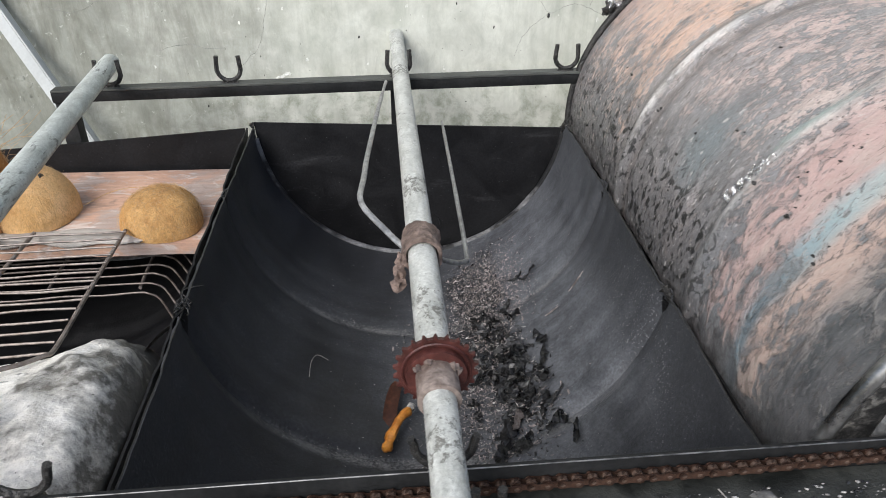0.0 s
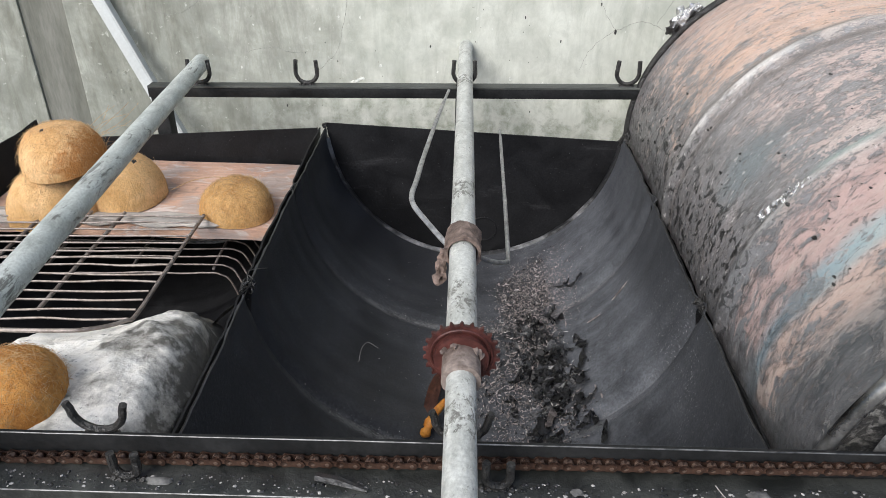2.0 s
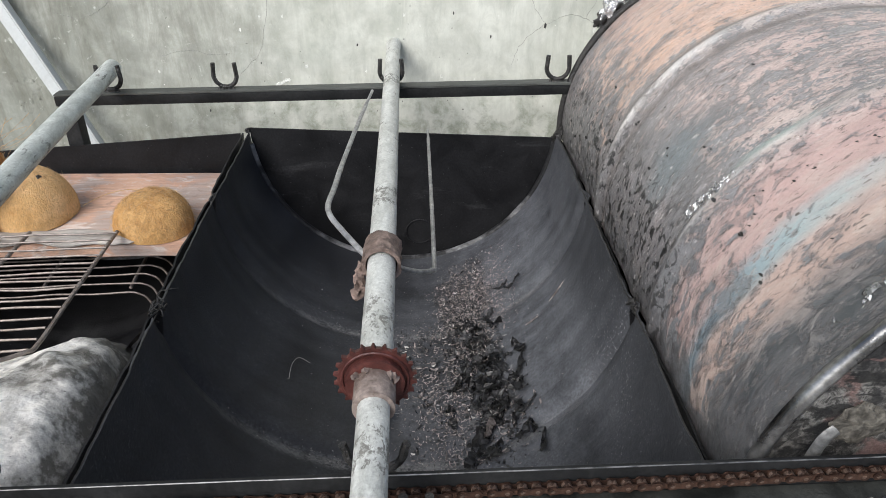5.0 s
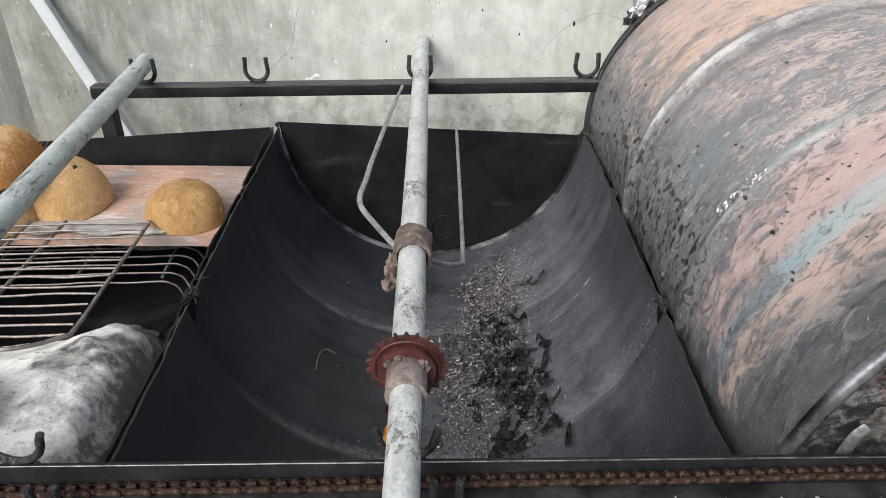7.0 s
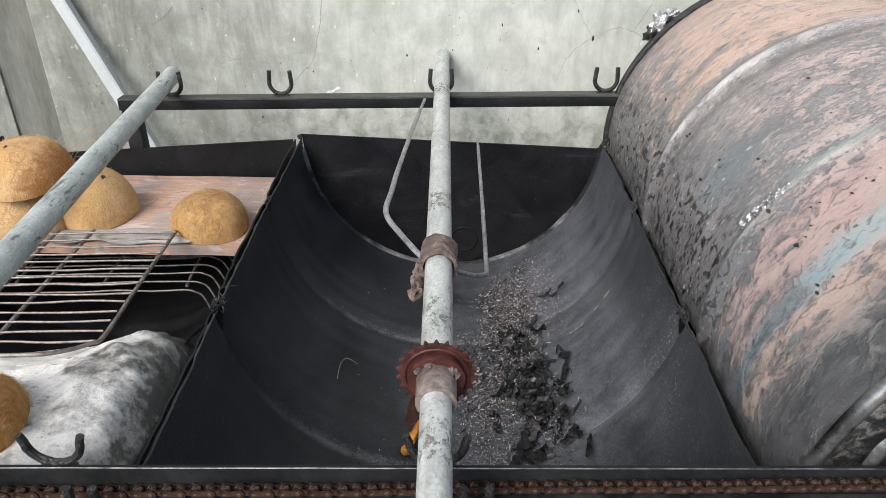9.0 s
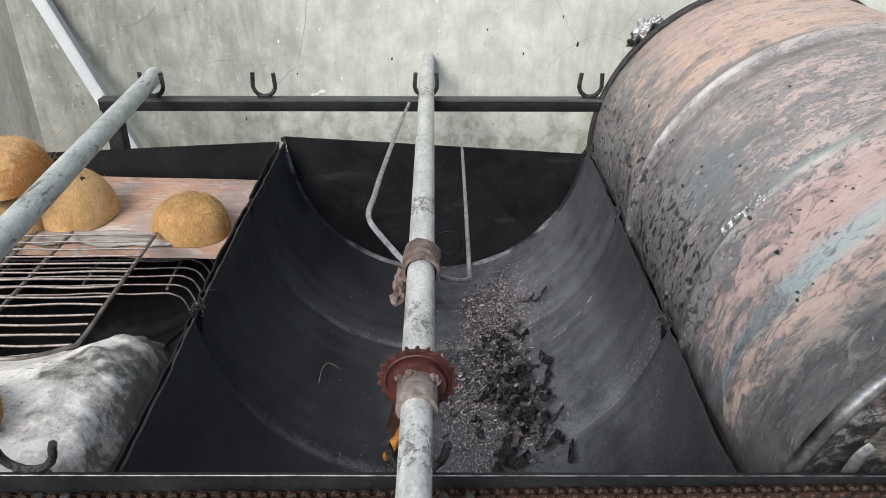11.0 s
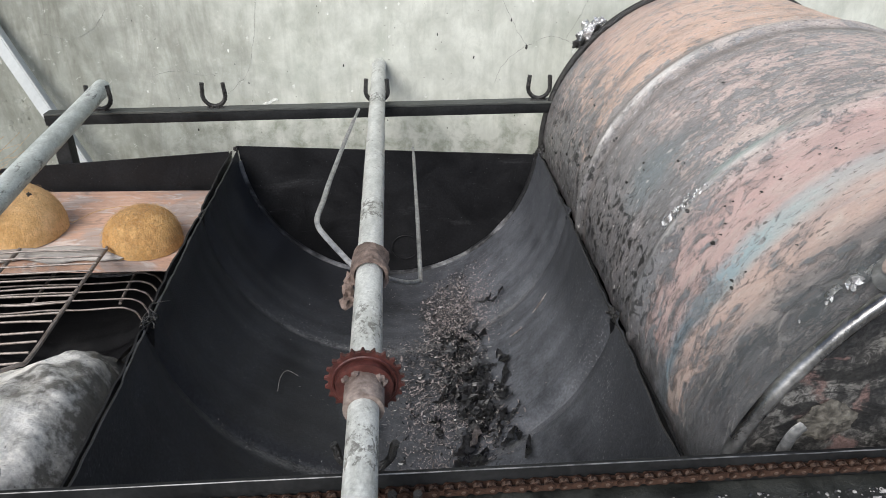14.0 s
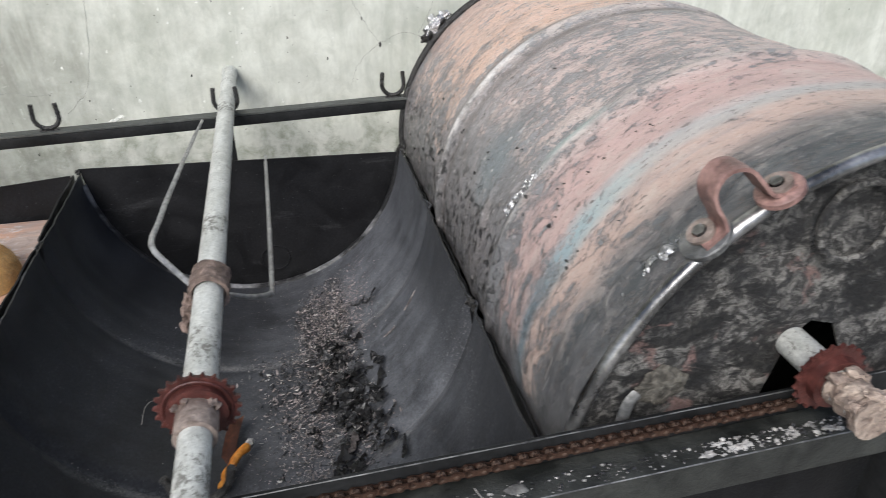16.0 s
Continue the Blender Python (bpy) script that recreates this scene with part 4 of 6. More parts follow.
def lump(bm, c, r, seed, squash=(1, 1, 1), sub=2, rough=0.35):
    new_v = bmesh.ops.create_icosphere(bm, subdivisions=sub, radius=1.0)["verts"]
    for v in new_v:
        d = v.co.normalized()
        k = 1 + rough * n3(d.x + seed, d.y, d.z, 1.7) + rough * 0.5 * n3(d.x, d.y + seed, d.z, 4.1)
        v.co = Vector(c) + Vector((d.x * squash[0], d.y * squash[1], d.z * squash[2])) * r * k
    return bm


PIPE_Z = 0.958


def along(y, x0=-0.003, x1=-0.019):
    """The middle spit's axis at y."""
    return Vector((x0 + (x1 - x0) * (y + 0.1) / 1.17, y, PIPE_Z))


spit = thing("spit_pipe", "galvanised pipe spit with rusty sprocket and wire prongs", "rotisserie spit", "spit pipes", (0, 0.4, PIPE_Z))
part("pipe", pipe(bmesh.new(), along(0.035), along(1.0575), 0.0142, 0.0126), M_GALV, spit)
b2 = rod(bmesh.new(), [along(1.058), along(1.060), along(1.079), along(1.0825)], [0.0142, 0.0152, 0.0150, 0.0118], 24)
part("end_cap", b2, M_GALV, spit, "short galvanised cap on the pipe's far end")
part("inner_pipe", pipe(bmesh.new(), along(-0.32), along(0.05), 0.0124, 0.0105), M_GALV, spit, "slimmer galvanised pipe pushed into the sleeve")
part("sprocket", sprocket(bmesh.new(), along(0.042), 0.0332, 22, 0.0035), M_REDRUST, spit, "rusty toothed chain sprocket")
b2 = bmesh.new()
pipe(b2, along(0.033), along(0.049), 0.0235, 0.016, 28)
for rr, q in ((0.0262, 0.0012), (0.0215, 0.0010)):
    c = along(0.0395)
    rod(b2, [c + Vector((math.cos(t) * rr, -0.004 if rr < 0.024 else 0.0, math.sin(t) * rr)) for t in (2 * math.pi * i / 36 for i in range(37))], q, 6, False)
part("hub", b2, M_REDRUST, spit)
part("collar", pipe(bmesh.new(), along(0.006), along(0.048), 0.0164, 0.0125), M_COLLAR, spit, "rusty welded sleeve")
b2 = pipe(bmesh.new(), along(0.209), along(0.247), 0.0195, 0.0160, 40)
bmesh.ops.subdivide_edges(b2, edges=[e for e in b2.edges if abs(e.verts[0].co.y - e.verts[1].co.y) > 0.02], cuts=5)
for v in b2.verts:
    c = along(v.co.y)
    if (v.co - c).length > 0.018:
        v.co += (v.co - c).normalized() * (0.0022 * n3(v.co.x * 70, v.co.y * 110, v.co.z * 70) + 0.0012 * n3(v.co.x * 200, v.co.y * 260, v.co.z * 200))
    v.co.y += 0.004 * n3(v.co.x * 60, 3, v.co.z * 60)
part("collar", b2, M_CRUST, spit, "rusty welded sleeve")
part("prong", rod(bmesh.new(), smooth_path([(-0.024, 0.240, 0.950), (-0.034, 0.252, 0.954), (-0.053, 0.273, 0.965), (-0.0655, 0.289, 0.973), (-0.0695, 0.309, 0.977), (-0.0665, 0.35, 0.9785), (-0.0635, 0.41, 0.980), (-0.0515, 0.56, 0.985), (-0.040, 0.674, 0.989)], 8), [0.0032] * 48 + [0.0030] * 12 + [0.0022] * 8, 8), M_WIRE, spit, "bent steel wire prong")
part("prong", rod(bmesh.new(), smooth_path([(0.004, 0.234, 0.942), (0.0103, 0.2375, 0.9374), (0.024, 0.252, 0.924), (0.036, 0.269, 0.912), (0.045, 0.290, 0.901), (0.0477, 0.306, 0.8985), (0.0475, 0.43, 0.907), (0.0465, 0.56, 0.916), (0.0456, 0.672, 0.9235)], 8), [0.0029] * 50 + [0.0026] * 12 + [0.002] * 8, 8), M_WIRE, spit, "bent steel wire prong")
b2 = bmesh.new()
for i in range(3):
    lump(b2, (-0.028 - 0.002 * i, 0.216 - 0.007 * i, 0.950 - 0.009 * i), 0.0066 + 0.0006 * i, 3.0 + i, (0.8, 1, 1.2), 2, 0.7)
part("knot", b2, M_CRUST, spit, "crusty knot of burnt wire")
for i, a in enumerate((-52, -20, 48, 66)):
    c = along(0.033) + Vector((math.sin(radians(a)) * 0.0175, 0.002 * (i % 2), math.cos(radians(a)) * 0.0175))
    part("weld_bead", lump(bmesh.new(), c, 0.0036, 20.0 + i, (1.1, 1.7, 0.6), 2, 1.0), M_COLLAR, spit)

spit_l = thing("spit_pipe", "bare galvanised pipe spit resting in a horseshoe", "rotisserie spit", "spit pipes", (-0.5, 0.4, PIPE_Z))
part("pipe", pipe(bmesh.new(), (-0.415, -0.22, 0.957), (-0.530, 0.905, 0.960), 0.0155, 0.0128), M_GALVB, spit_l)

spit_r = thing("spit_pipe", "galvanised pipe spit with sprocket through the lid notch", "rotisserie spit", "spit pipes", (PITCH, 0.4, 0.93))
RX = 0.512
part("pipe", pipe(bmesh.new(), (RX, -0.080, 0.945), (RX + 0.01, 0.80, 0.945), 0.0148, 0.012), M_GALV, spit_r)
part("sprocket", sprocket(bmesh.new(), (RX, -0.030, 0.945), 0.034, 20, 0.0035), M_REDRUST, spit_r, "rusty toothed chain sprocket")
part("hub", pipe(bmesh.new(), (RX, -0.042, 0.945), (RX, -0.022, 0.945), 0.0235, 0.017, 28), M_REDRUST, spit_r)
b2 = rod(bmesh.new(), [(RX, -0.043 - 0.041 * i / 14, 0.945) for i in range(15)], [0.0166 + 0.0030 * n3(i * 0.7, 3, 0) + (0.003 if i > 10 else 0.0) for i in range(15)], 26)
for v in b2.verts:
    d = Vector((v.co.x - RX, 0, v.co.z - 0.945))
    if d.length > 0.005:
        v.co += d.normalized() * (0.0022 * n3(v.co.x * 90, v.co.y * 90, v.co.z * 90) + 0.0012 * n3(v.co.x * 260, v.co.y * 260, v.co.z * 260))
part("collar", b2, M_CRUSTPALE, spit_r, "welded sleeve caked with pale brown crust")
for i, (a, y) in enumerate(((-40, -0.046), (15, -0.047), (60, -0.045), (-5, -0.077), (40, -0.079), (-60, -0.074))):
    part("weld_bead", lump(bmesh.new(), (RX + math.sin(radians(a)) * 0.0185, y, 0.945 + math.cos(radians(a)) * 0.0185), 0.0062, 40.0 + i, (1.1, 1.3, 0.7), 2, 0.7), M_CRUSTPALE, spit_r)

# weld lumps and rubbed cut edges on the open trough
for k, (x, y, z, r) in enumerate(((0.294, 0.848, 0.846, 0.010), (0.299, 0.842, 0.856, 0.007), (0.290, 0.853, 0.836, 0.008), (0.283, 0.292, 0.851, 0.006), (0.286, 0.283, 0.847, 0.005), (-0.286, 0.850, 0.858, 0.005))):
    part("weld_lump", lump(bmesh.new(), (x, y, z), r, k * 2.1, (0.8, 1, 1), 2, 0.9), M_TAR, trough, "tarry lump of weld")
a_cut = math.acos((0.85 - CZ) / R)
for side in (0, 1):
    pts = []
    for k in range(90):
        y = Y0 + (Y1 - Y0) * k / 89
        if side == 0:
            a = a_cut + 0.45 * (n3(1.0, y * 9, 0.3) * 0.035 + n3(8.0, y * 45, 1.3) * 0.018)
        else:
            a = 2 * math.pi - a_cut + 0.45 * (n3(4.0, y * 9, 2.3) * 0.035 + n3(6.0, y * 45, 4.3) * 0.018)
        x = 0.0025 + math.sin(a) * (bore(y) - 0.0012)
        pts.append((x + lean_in(x, y, 0.0025, -1), y, CZ + math.cos(a) * (bore(y) - 0.0012)))
    part("cut_edge", rod(bmesh.new(), pts, [0.0008 + 0.0006 * n3(k * 0.8, side, 0) for k in range(90)], 6), M_TAR, trough, "ragged torch-cut edge")

b2 = bmesh.new()
for k in range(4):
    pts = [(-0.274 + 0.008 * math.cos(t + k), 0.288 + 0.006 * (k - 1.5) + 0.004 * math.sin(2 * t + k), 0.850 + 0.008 * math.sin(t + k) + 0.002 * k) for t in (6.283 * i / 10 for i in range(9))]
    rod(b2, smooth_path(pts, 3), 0.0009, 5)
rod(b2, smooth_path([(-0.274, 0.290, 0.858), (-0.274, 0.300, 0.868), (-0.262, 0.304, 0.870), (-0.255, 0.312, 0.866)], 4), 0.0007, 5)
part("wire_tie", b2, M_TAR, trough, "twisted black wire tying the cut edges together")

# ---------------------------------------------------------------- lid fittings
def on_lid(a, r, y):
    """A place on the lid: degrees from the crown, distance from the axis, along the drum."""
    return Vector((PITCH + math.sin(radians(a)) * r, y, LZ + math.cos(radians(a)) * r * squash(y)))


def strap(bm, path, y0, y1, t):
    """A bent flat strap: path is (angle, radius) points over the lid."""
    rows = []
    for i, (a, r) in enumerate(path):
        p, q = path[max(i - 1, 0)], path[min(i + 1, len(path) - 1)]
        d = (on_lid(q[0], q[1], 0) - on_lid(p[0], p[1], 0)).normalized()
        n = Vector((-d.z, 0, d.x)) * t
        c = on_lid(a, r, 0)
        rows.append([bm.verts.new(c + Vector((0, y, 0)) + k) for y, k in ((y0, n * 0), (y1, n * 0), (y1, n), (y0, n))])
    for a, b in zip(rows, rows[1:]):
        for k in range(4):
            bm.faces.new((a[k], a[(k + 1) % 4], b[(k + 1) % 4], b[k]))
    bm.faces.new(rows[0][::-1])
    bm.faces.new(rows[-1])
    return bm


def flap(c, u, v, w, h, curl, seed):
    """A torn, curled scrap of sheet."""
    bm = bmesh.new()
    u, v = Vector(u).normalized(), Vector(v).normalized()
    n = u.cross(v)
    rows = [[bm.verts.new(Vector(c) + u * (i / 4 - 0.5) * w * (1 + 0.3 * n3(seed, j, i)) + v * (j / 3 - 0.5) * h * (1 + 0.4 * n3(i, seed, j)) + n * (curl * ((i / 4 - 0.5) ** 2 * 4 + (j / 3) ** 2) + 0.15 * curl * n3(i * 2.1, j * 1.7, seed))) for i in range(5)] for j in range(4)]
    for a, b in zip(rows, rows[1:]):
        for i in range(4):
            bm.faces.new((a[i], a[i + 1], b[i + 1], b[i]))
    bmesh.ops.solidify(bm, geom=bm.faces[:], thickness=0.0006)
    return bm


arch = [(-43.6, 0.3095), (-40.0, 0.310), (-39.0, 0.320), (-38.6, 0.338), (-37.6, 0.350), (-35.4, 0.355), (-33.4, 0.346), (-32.7, 0.326), (-32.0, 0.312), (-29.5, 0.3095), (-28.6, 0.309)]
hasp = part("clamp_strap", strap(bmesh.new(), [tuple(p)[:2] for p in smooth_path([(a, r, 0) for a, r in arch], 4)], -0.012, 0.012, 0.003), M_RED, lid, "bent clamp strap with flaking red paint")
for a, r_lug, y_lug, m_lug, lb in ((-42.2, 0.0215, 0.004, M_LUG, "round grey burnt lug"), (-30.2, 0.0185, -0.001, M_RED, "round lug with faded red paint")):
    out = (on_lid(a, 1, 0) - on_lid(a, 0, 0)).normalized()
    p = on_lid(a, 0.304, y_lug)
    b2 = rod(bmesh.new(), [p, p + out * 0.0045, p + out * 0.0055], [r_lug, r_lug, r_lug - 0.0012], 28)
    for v in b2.verts:
        v.co += out * 0.0012 * n3(v.co.x * 70, v.co.y * 70, a)
    part("lug_plate", b2, m_lug, lid, lb)
    b2 = bmesh.new()
    pipe(b2, p + out * 0.008, p + out * 0.0115, 0.0115, 0.006, 20)
    part("washer", b2, M_COLLAR, lid, "grey rusty washer")
    part("bolt", rod(bmesh.new(), [p, p + out * 0.0135], 0.0055, 6), M_STEEL, lid, "worn bolt head")
# paint torn up into bright lips beside the lugs
for k, (a, y, w, h) in enumerate(((-43.5, 0.027, 0.022, 0.010), (-47.5, 0.030, 0.012, 0.009), (-51.0, 0.034, 0.014, 0.006))):
    out = (on_lid(a, 1, 0) - on_lid(a, 0, 0)).normalized()
    part("torn_lip", flap(on_lid(a, 0.3005, y), Vector((-out.z, 0, out.x)), Vector((out.x, 1.6, out.z)), w, h, 0.004, 3.1 + k), M_FOIL, lid, "bright torn lip of sheet")


def scrap(bm, c, n, size, rnd):
    """A ragged curled scrap standing off a surface with normal n."""
    n = (n + Vector((rnd.uniform(-0.7, 0.7), rnd.uniform(-0.7, 0.7), rnd.uniform(-0.7, 0.7)))).normalized()
    u = n.orthogonal().normalized()
    v = n.cross(u)
    turn = rnd.uniform(0, 6.28)
    k = rnd.randint(5, 8)
    vs = [bm.verts.new(c + (u * math.cos(turn + 6.283 * i / k) + v * 0.55 * math.sin(turn + 6.283 * i / k)) * size * rnd.uniform(0.35, 1.1) + n * size * rnd.uniform(0.0, 0.6)) for i in range(k)]
    mid = bm.verts.new(c)
    for i in range(k):
        bm.faces.new((mid, vs[i], vs[(i + 1) % k]))


rng = random.Random(3)
b2 = bmesh.new()
for a0, y0, count, da, dy, size in ((-60.0, 0.262, 60, 6.5, 0.006, 0.0042), (-48.0, 0.030, 6, 1.2, 0.006, 0.0065), (-52.5, 0.030, 4, 0.8, 0.004, 0.0035), (-57, 0.036, 3, 1.2, 0.004, 0.003)):
    for k in range(count):
        a = a0 + rng.uniform(-da, da)
        scrap(b2, on_lid(a, 0.3035 if y0 > 0.1 else 0.2975, y0 + rng.uniform(-dy, dy) - 0.0012 * (a - a0) * (y0 > 0.1)), (on_lid(a, 1, 0) - on_lid(a, 0, 0)), size * rng.uniform(0.5, 1.2), rng)
tagged(part("lifted_paint", b2, M_FOIL, lid, "curled white scraps of lifted paint", smooth=False), kind="stuff")
b2 = bmesh.new()
lump(b2, (0.372, 0.872, 1.068), 0.020, 5.5, (1, 0.7, 1), 3, 0.8)
lump(b2, (0.388, 0.874, 1.083), 0.014, 9.5, (1, 0.7, 1), 3, 0.8)
part("handle_wrap", b2, M_FOIL, lid, "crumpled foil round the lid's lug")
b2 = bmesh.new()
lump(b2, (0.360, 0.871, 1.050), 0.015, 2.5, (1, 0.8, 1), 3, 0.9)
lump(b2, (0.382, 0.870, 1.068), 0.015, 7.7, (1, 0.9, 1), 3, 0.9)
part("lug", b2, M_TAR, lid, "tarry lug on the lid's back rim")
rng = random.Random(4)
b2 = bmesh.new()
for k in range(200):
    a = -88 + 30 * rng.random() ** 1.5
    y = rng.uniform(0.03, 0.83)
    if rng.random() < 0.35:
        y = rng.choice(HOOPS) + rng.uniform(-0.025, 0.02)
    r = rng.choice((0.0006, 0.0008, 0.0010, 0.0013, 0.0019)) * rng.uniform(0.7, 1.2)
    h = sum(0.008 * math.exp(-((y - c) / 0.011) ** 2) for c in HOOPS)
    lump(b2, on_lid(a, 0.2955 + h, y), r, k * 1.3, (1.3, 1.0 + 0.7 * (k % 3), 1.0), 2, 0.7)
for k in range(45):
    a = -30 - 30 * rng.random()
    y = 0.20 + 0.05 * n3(a * 0.09, 2, 0) + rng.gauss(0, 0.006) if k % 3 else rng.uniform(0.08, 0.50)
    lump(b2, on_lid(a, 0.2958, y), rng.choice((0.0010, 0.0014, 0.0022)), 200 + k * 1.7, (1.6, 1.0, 0.5), 2, 0.9)
tagged(part("tar_crust", b2, M_TAR, lid, "hard glossy tar blisters"), kind="stuff")
ring2 = [(PITCH - 0.06 + math.cos(b) * 0.036, 0.0125, 1.068 + math.sin(b) * 0.036) for b in (2 * math.pi * i / 32 for i in range(33))]
part("bung_ring", rod(bmesh.new(), ring2, 0.0035, 8, False), M_ENDPLATE, lid, "pressed ring round the drum's bung")

b2 = rod(bmesh.new(), smooth_path([(0.338, -0.001, 0.880), (0.3385, -0.003, 0.905), (0.343, -0.004, 0.928), (0.350, -0.002, 0.936)], 4), 0.0062, 8)
for v in b2.verts:
    v.co.y = -0.003 + (v.co.y + 0.003) * 0.45
part("rim_tab", b2, M_LUG, lid, "bent grey tab at the foot of the rim")
b2 = bmesh.new()
lump(b2, (0.388, 0.021, 0.918), 0.024, 61.0, (1, 0.14, 0.8), 4, 0.35)
for v in b2.verts:
    v.co.y += 0.0014 * n3(v.co.x * 160, v.co.z * 160, 3)
part("end_crust", b2, M_CAKE, lid, "pale beige cake of ash on the end plate")

# ---------------------------------------------------------------- chain on the front rail
def link_mesh(name, half, wide):
    """One chain link: two waisted plates and its two rollers, 11.4 mm between the pins."""
    bm = bmesh.new()
    prof = []
    for i in range(16):
        t = 2 * math.pi * i / 16
        cx = 0.0057 if math.cos(t) > 0 else -0.0057
        waist = 0.0026 if abs(math.cos(t)) < 0.1 else 0.0042
        prof.append((cx * (0 if abs(math.cos(t)) < 0.1 else 1) + math.cos(t) * 0.0043, math.sin(t) * waist))
    for sgn in (-1, 1):
        rings = [[bm.verts.new((x, sgn * y, z)) for x, z in prof] for y in (half, half + 0.0011)]
        bm.faces.new(rings[0])
        bm.faces.new(rings[1][::-1])
        for i in range(16):
            j = (i + 1) % 16
            bm.faces.new((rings[0][i], rings[0][j], rings[1][j], rings[1][i]))
    for x in (-0.0057, 0.0057):
        start = len(bm.faces)
        rod(bm, [(x, -half - wide, 0), (x, half + wide, 0)], 0.0043 if wide <= 0 else 0.0018, 10)
        for f in list(bm.faces)[start:]:
            f.material_index = 1
    bmesh.ops.recalc_face_normals(bm, faces=bm.faces)
    me = bpy.data.meshes.new(name)
    bm.to_mesh(me)
    bm.free()
    me.materials.append(M_CHAIN)
    me.materials.append(M_ROLLER)
    me.shade_smooth()
    me.set_sharp_from_angle(angle=radians(40))
    return me


M_CHAIN = blotchy("oily_rusty_chain", (0.022, 0.012, 0.009), (0.115, 0.064, 0.045), 70, 0.36, 0.55, 0.4)
# paler than the links: the rollers' highlight is painted into this colour
M_ROLLER = blotchy("highlit_roller", (0.05, 0.030, 0.023), (0.29, 0.205, 0.16), 110, 0.3, 0.6, 0.4)
SHEAR = 0.016
chain = thing("roller_chain", "rusty brown roller chain lying on the front rail", "chain", at=(0, -0.03, LEDGE))
inner_m, outer_m = link_mesh("inner_link", 0.0018, 0.0), link_mesh("outer_link", 0.0030, 0.0014)
k = 0
x = -0.925
while x < 0.49:
    ob = new("link", inner_m if k % 2 == 0 else outer_m)
    ob.parent = chain
    y = -0.0268 + SHEAR * x + 0.0012 * n3(x * 7, 0, 0)
    ob.matrix_parent_inverse = Matrix.Translation(-chain.location)
    ob.matrix_basis = pose(x, y, LEDGE + 0.0045 + 0.006 * (x - 0.3) + 0.011 * max(0.0, min(1.0, (x + 0.35) / 0.7)) + 0.0004 * n3(x * 30, 3, 0), rng.uniform(-2, 2), rng.uniform(-2, 2), rng.uniform(-1, 1))
    x += 0.0114
    k += 1

# ---------------------------------------------------------------- ash and char in the open trough
def in_trough(a, y, lift=0.0, cx=0.003):
    """A place on the trough's bed: degrees from the bottom, plus towards the lid."""
    r = bore(y) - 0.003 - lift
    return Vector((cx + math.sin(radians(a)) * r, y, CZ - math.cos(radians(a)) * r))


def flake(bm, c, size, rnd, tilt=0.6, thin=False):
    """A small curled flake lying near c."""
    d = Vector((0.003, c.y, CZ)) - c
    n = Vector((d.x, 0, d.z)).normalized() + Vector((rnd.uniform(-tilt, tilt), rnd.uniform(-tilt, tilt), rnd.uniform(-tilt, tilt)))
    n.normalize()
    u = n.orthogonal().normalized()
    u = (u * math.cos(rnd.uniform(0, 6.3)) + n.cross(u) * math.sin(rnd.uniform(0, 6.3))).normalized()
    v = n.cross(u)
    w, h = size * rnd.uniform(0.8, 1.5), size * rnd.uniform(0.2, 0.6)
    vs = []
    for px, py in ((-1, -0.6), (-0.2, -1), (0.9, -0.7), (1, 0.5), (0.1, 1), (-0.8, 0.7)):
        px, py = px * rnd.uniform(0.7, 1.2), py * rnd.uniform(0.6, 1.2)
        vs.append(bm.verts.new(c + u * px * w * 0.5 + v * py * h * 0.5 + n * (0.25 * size * (px * px - 0.3) * rnd.uniform(0, 1.5))))
    mid = bm.verts.new(c + n * size * rnd.uniform(-0.05, 0.12))
    for i in range(6):
        bm.faces.new((vs[i], vs[(i + 1) % 6], mid))


def ash_spot(rnd):
    """A place in the drift of ash, thickest along a line up the trough."""
    y = rnd.triangular(0.20, 0.80, 0.60)
    mid = 26.5 + 4 * math.sin(y * 9 - 1.0) + 5 * n3(y * 6, 0.5, 0)
    if y > 0.60:
        return y, mid + rnd.uniform(-9, 10) + rnd.gauss(0, 1.5)
    return y, mid + rnd.gauss(0, 5.0) - (rnd.random() < (0.62 if y < 0.48 else 0.35)) * rnd.uniform(0, 24)


rng = random.Random(11)
b_dark, b_grey, b_white = bmesh.new(), bmesh.new(), bmesh.new()
for k in range(9000):
    y, a = ash_spot(rng)
    loose = rng.random() < 0.36
    if loose:
        a, y = rng.gauss(17, 21), rng.uniform(0.05, 0.83)
        sz = rng.choice((0.0006, 0.0009, 0.0012, 0.0017, 0.0026))
    elif y > 0.56:
        sz = rng.uniform(0.0016, 0.0066)
    else:
        sz = rng.uniform(0.0016, 0.0075) * (1.35 if rng.random() < 0.25 else 1.0)
    p = in_trough(a, y, rng.uniform(0.0004, 0.0028 + (0.0 if loose else 0.010) * (rng.random() < 0.45)))
    pick = rng.random() - (0.44 if y > 0.56 else 0.26 if a < 22 else 0.06) - 0.25 * loose
    flake(b_dark if 0.0 < pick < 0.62 else b_grey if pick < 0.84 and rng.random() < (0.68 if loose else 0.88) else b_white, p, sz * (0.7 if pick >= 0.84 else 1), rng, 0.45)
for k in range(420):
    a, y = rng.uniform(-52, 44), (0.284 if k % 3 else 0.575) + rng.gauss(0, 0.007)
    flake(b_white if rng.random() < 0.4 else b_grey, in_trough(a, y, rng.uniform(0.0003, 0.0012)), rng.choice((0.0006, 0.0009, 0.0014, 0.0021)), rng, 0.4)
M_SPECK = blotchy("pale_ash_chips", (0.26, 0.25, 0.235), (0.58, 0.565, 0.54), 70, 0.8)
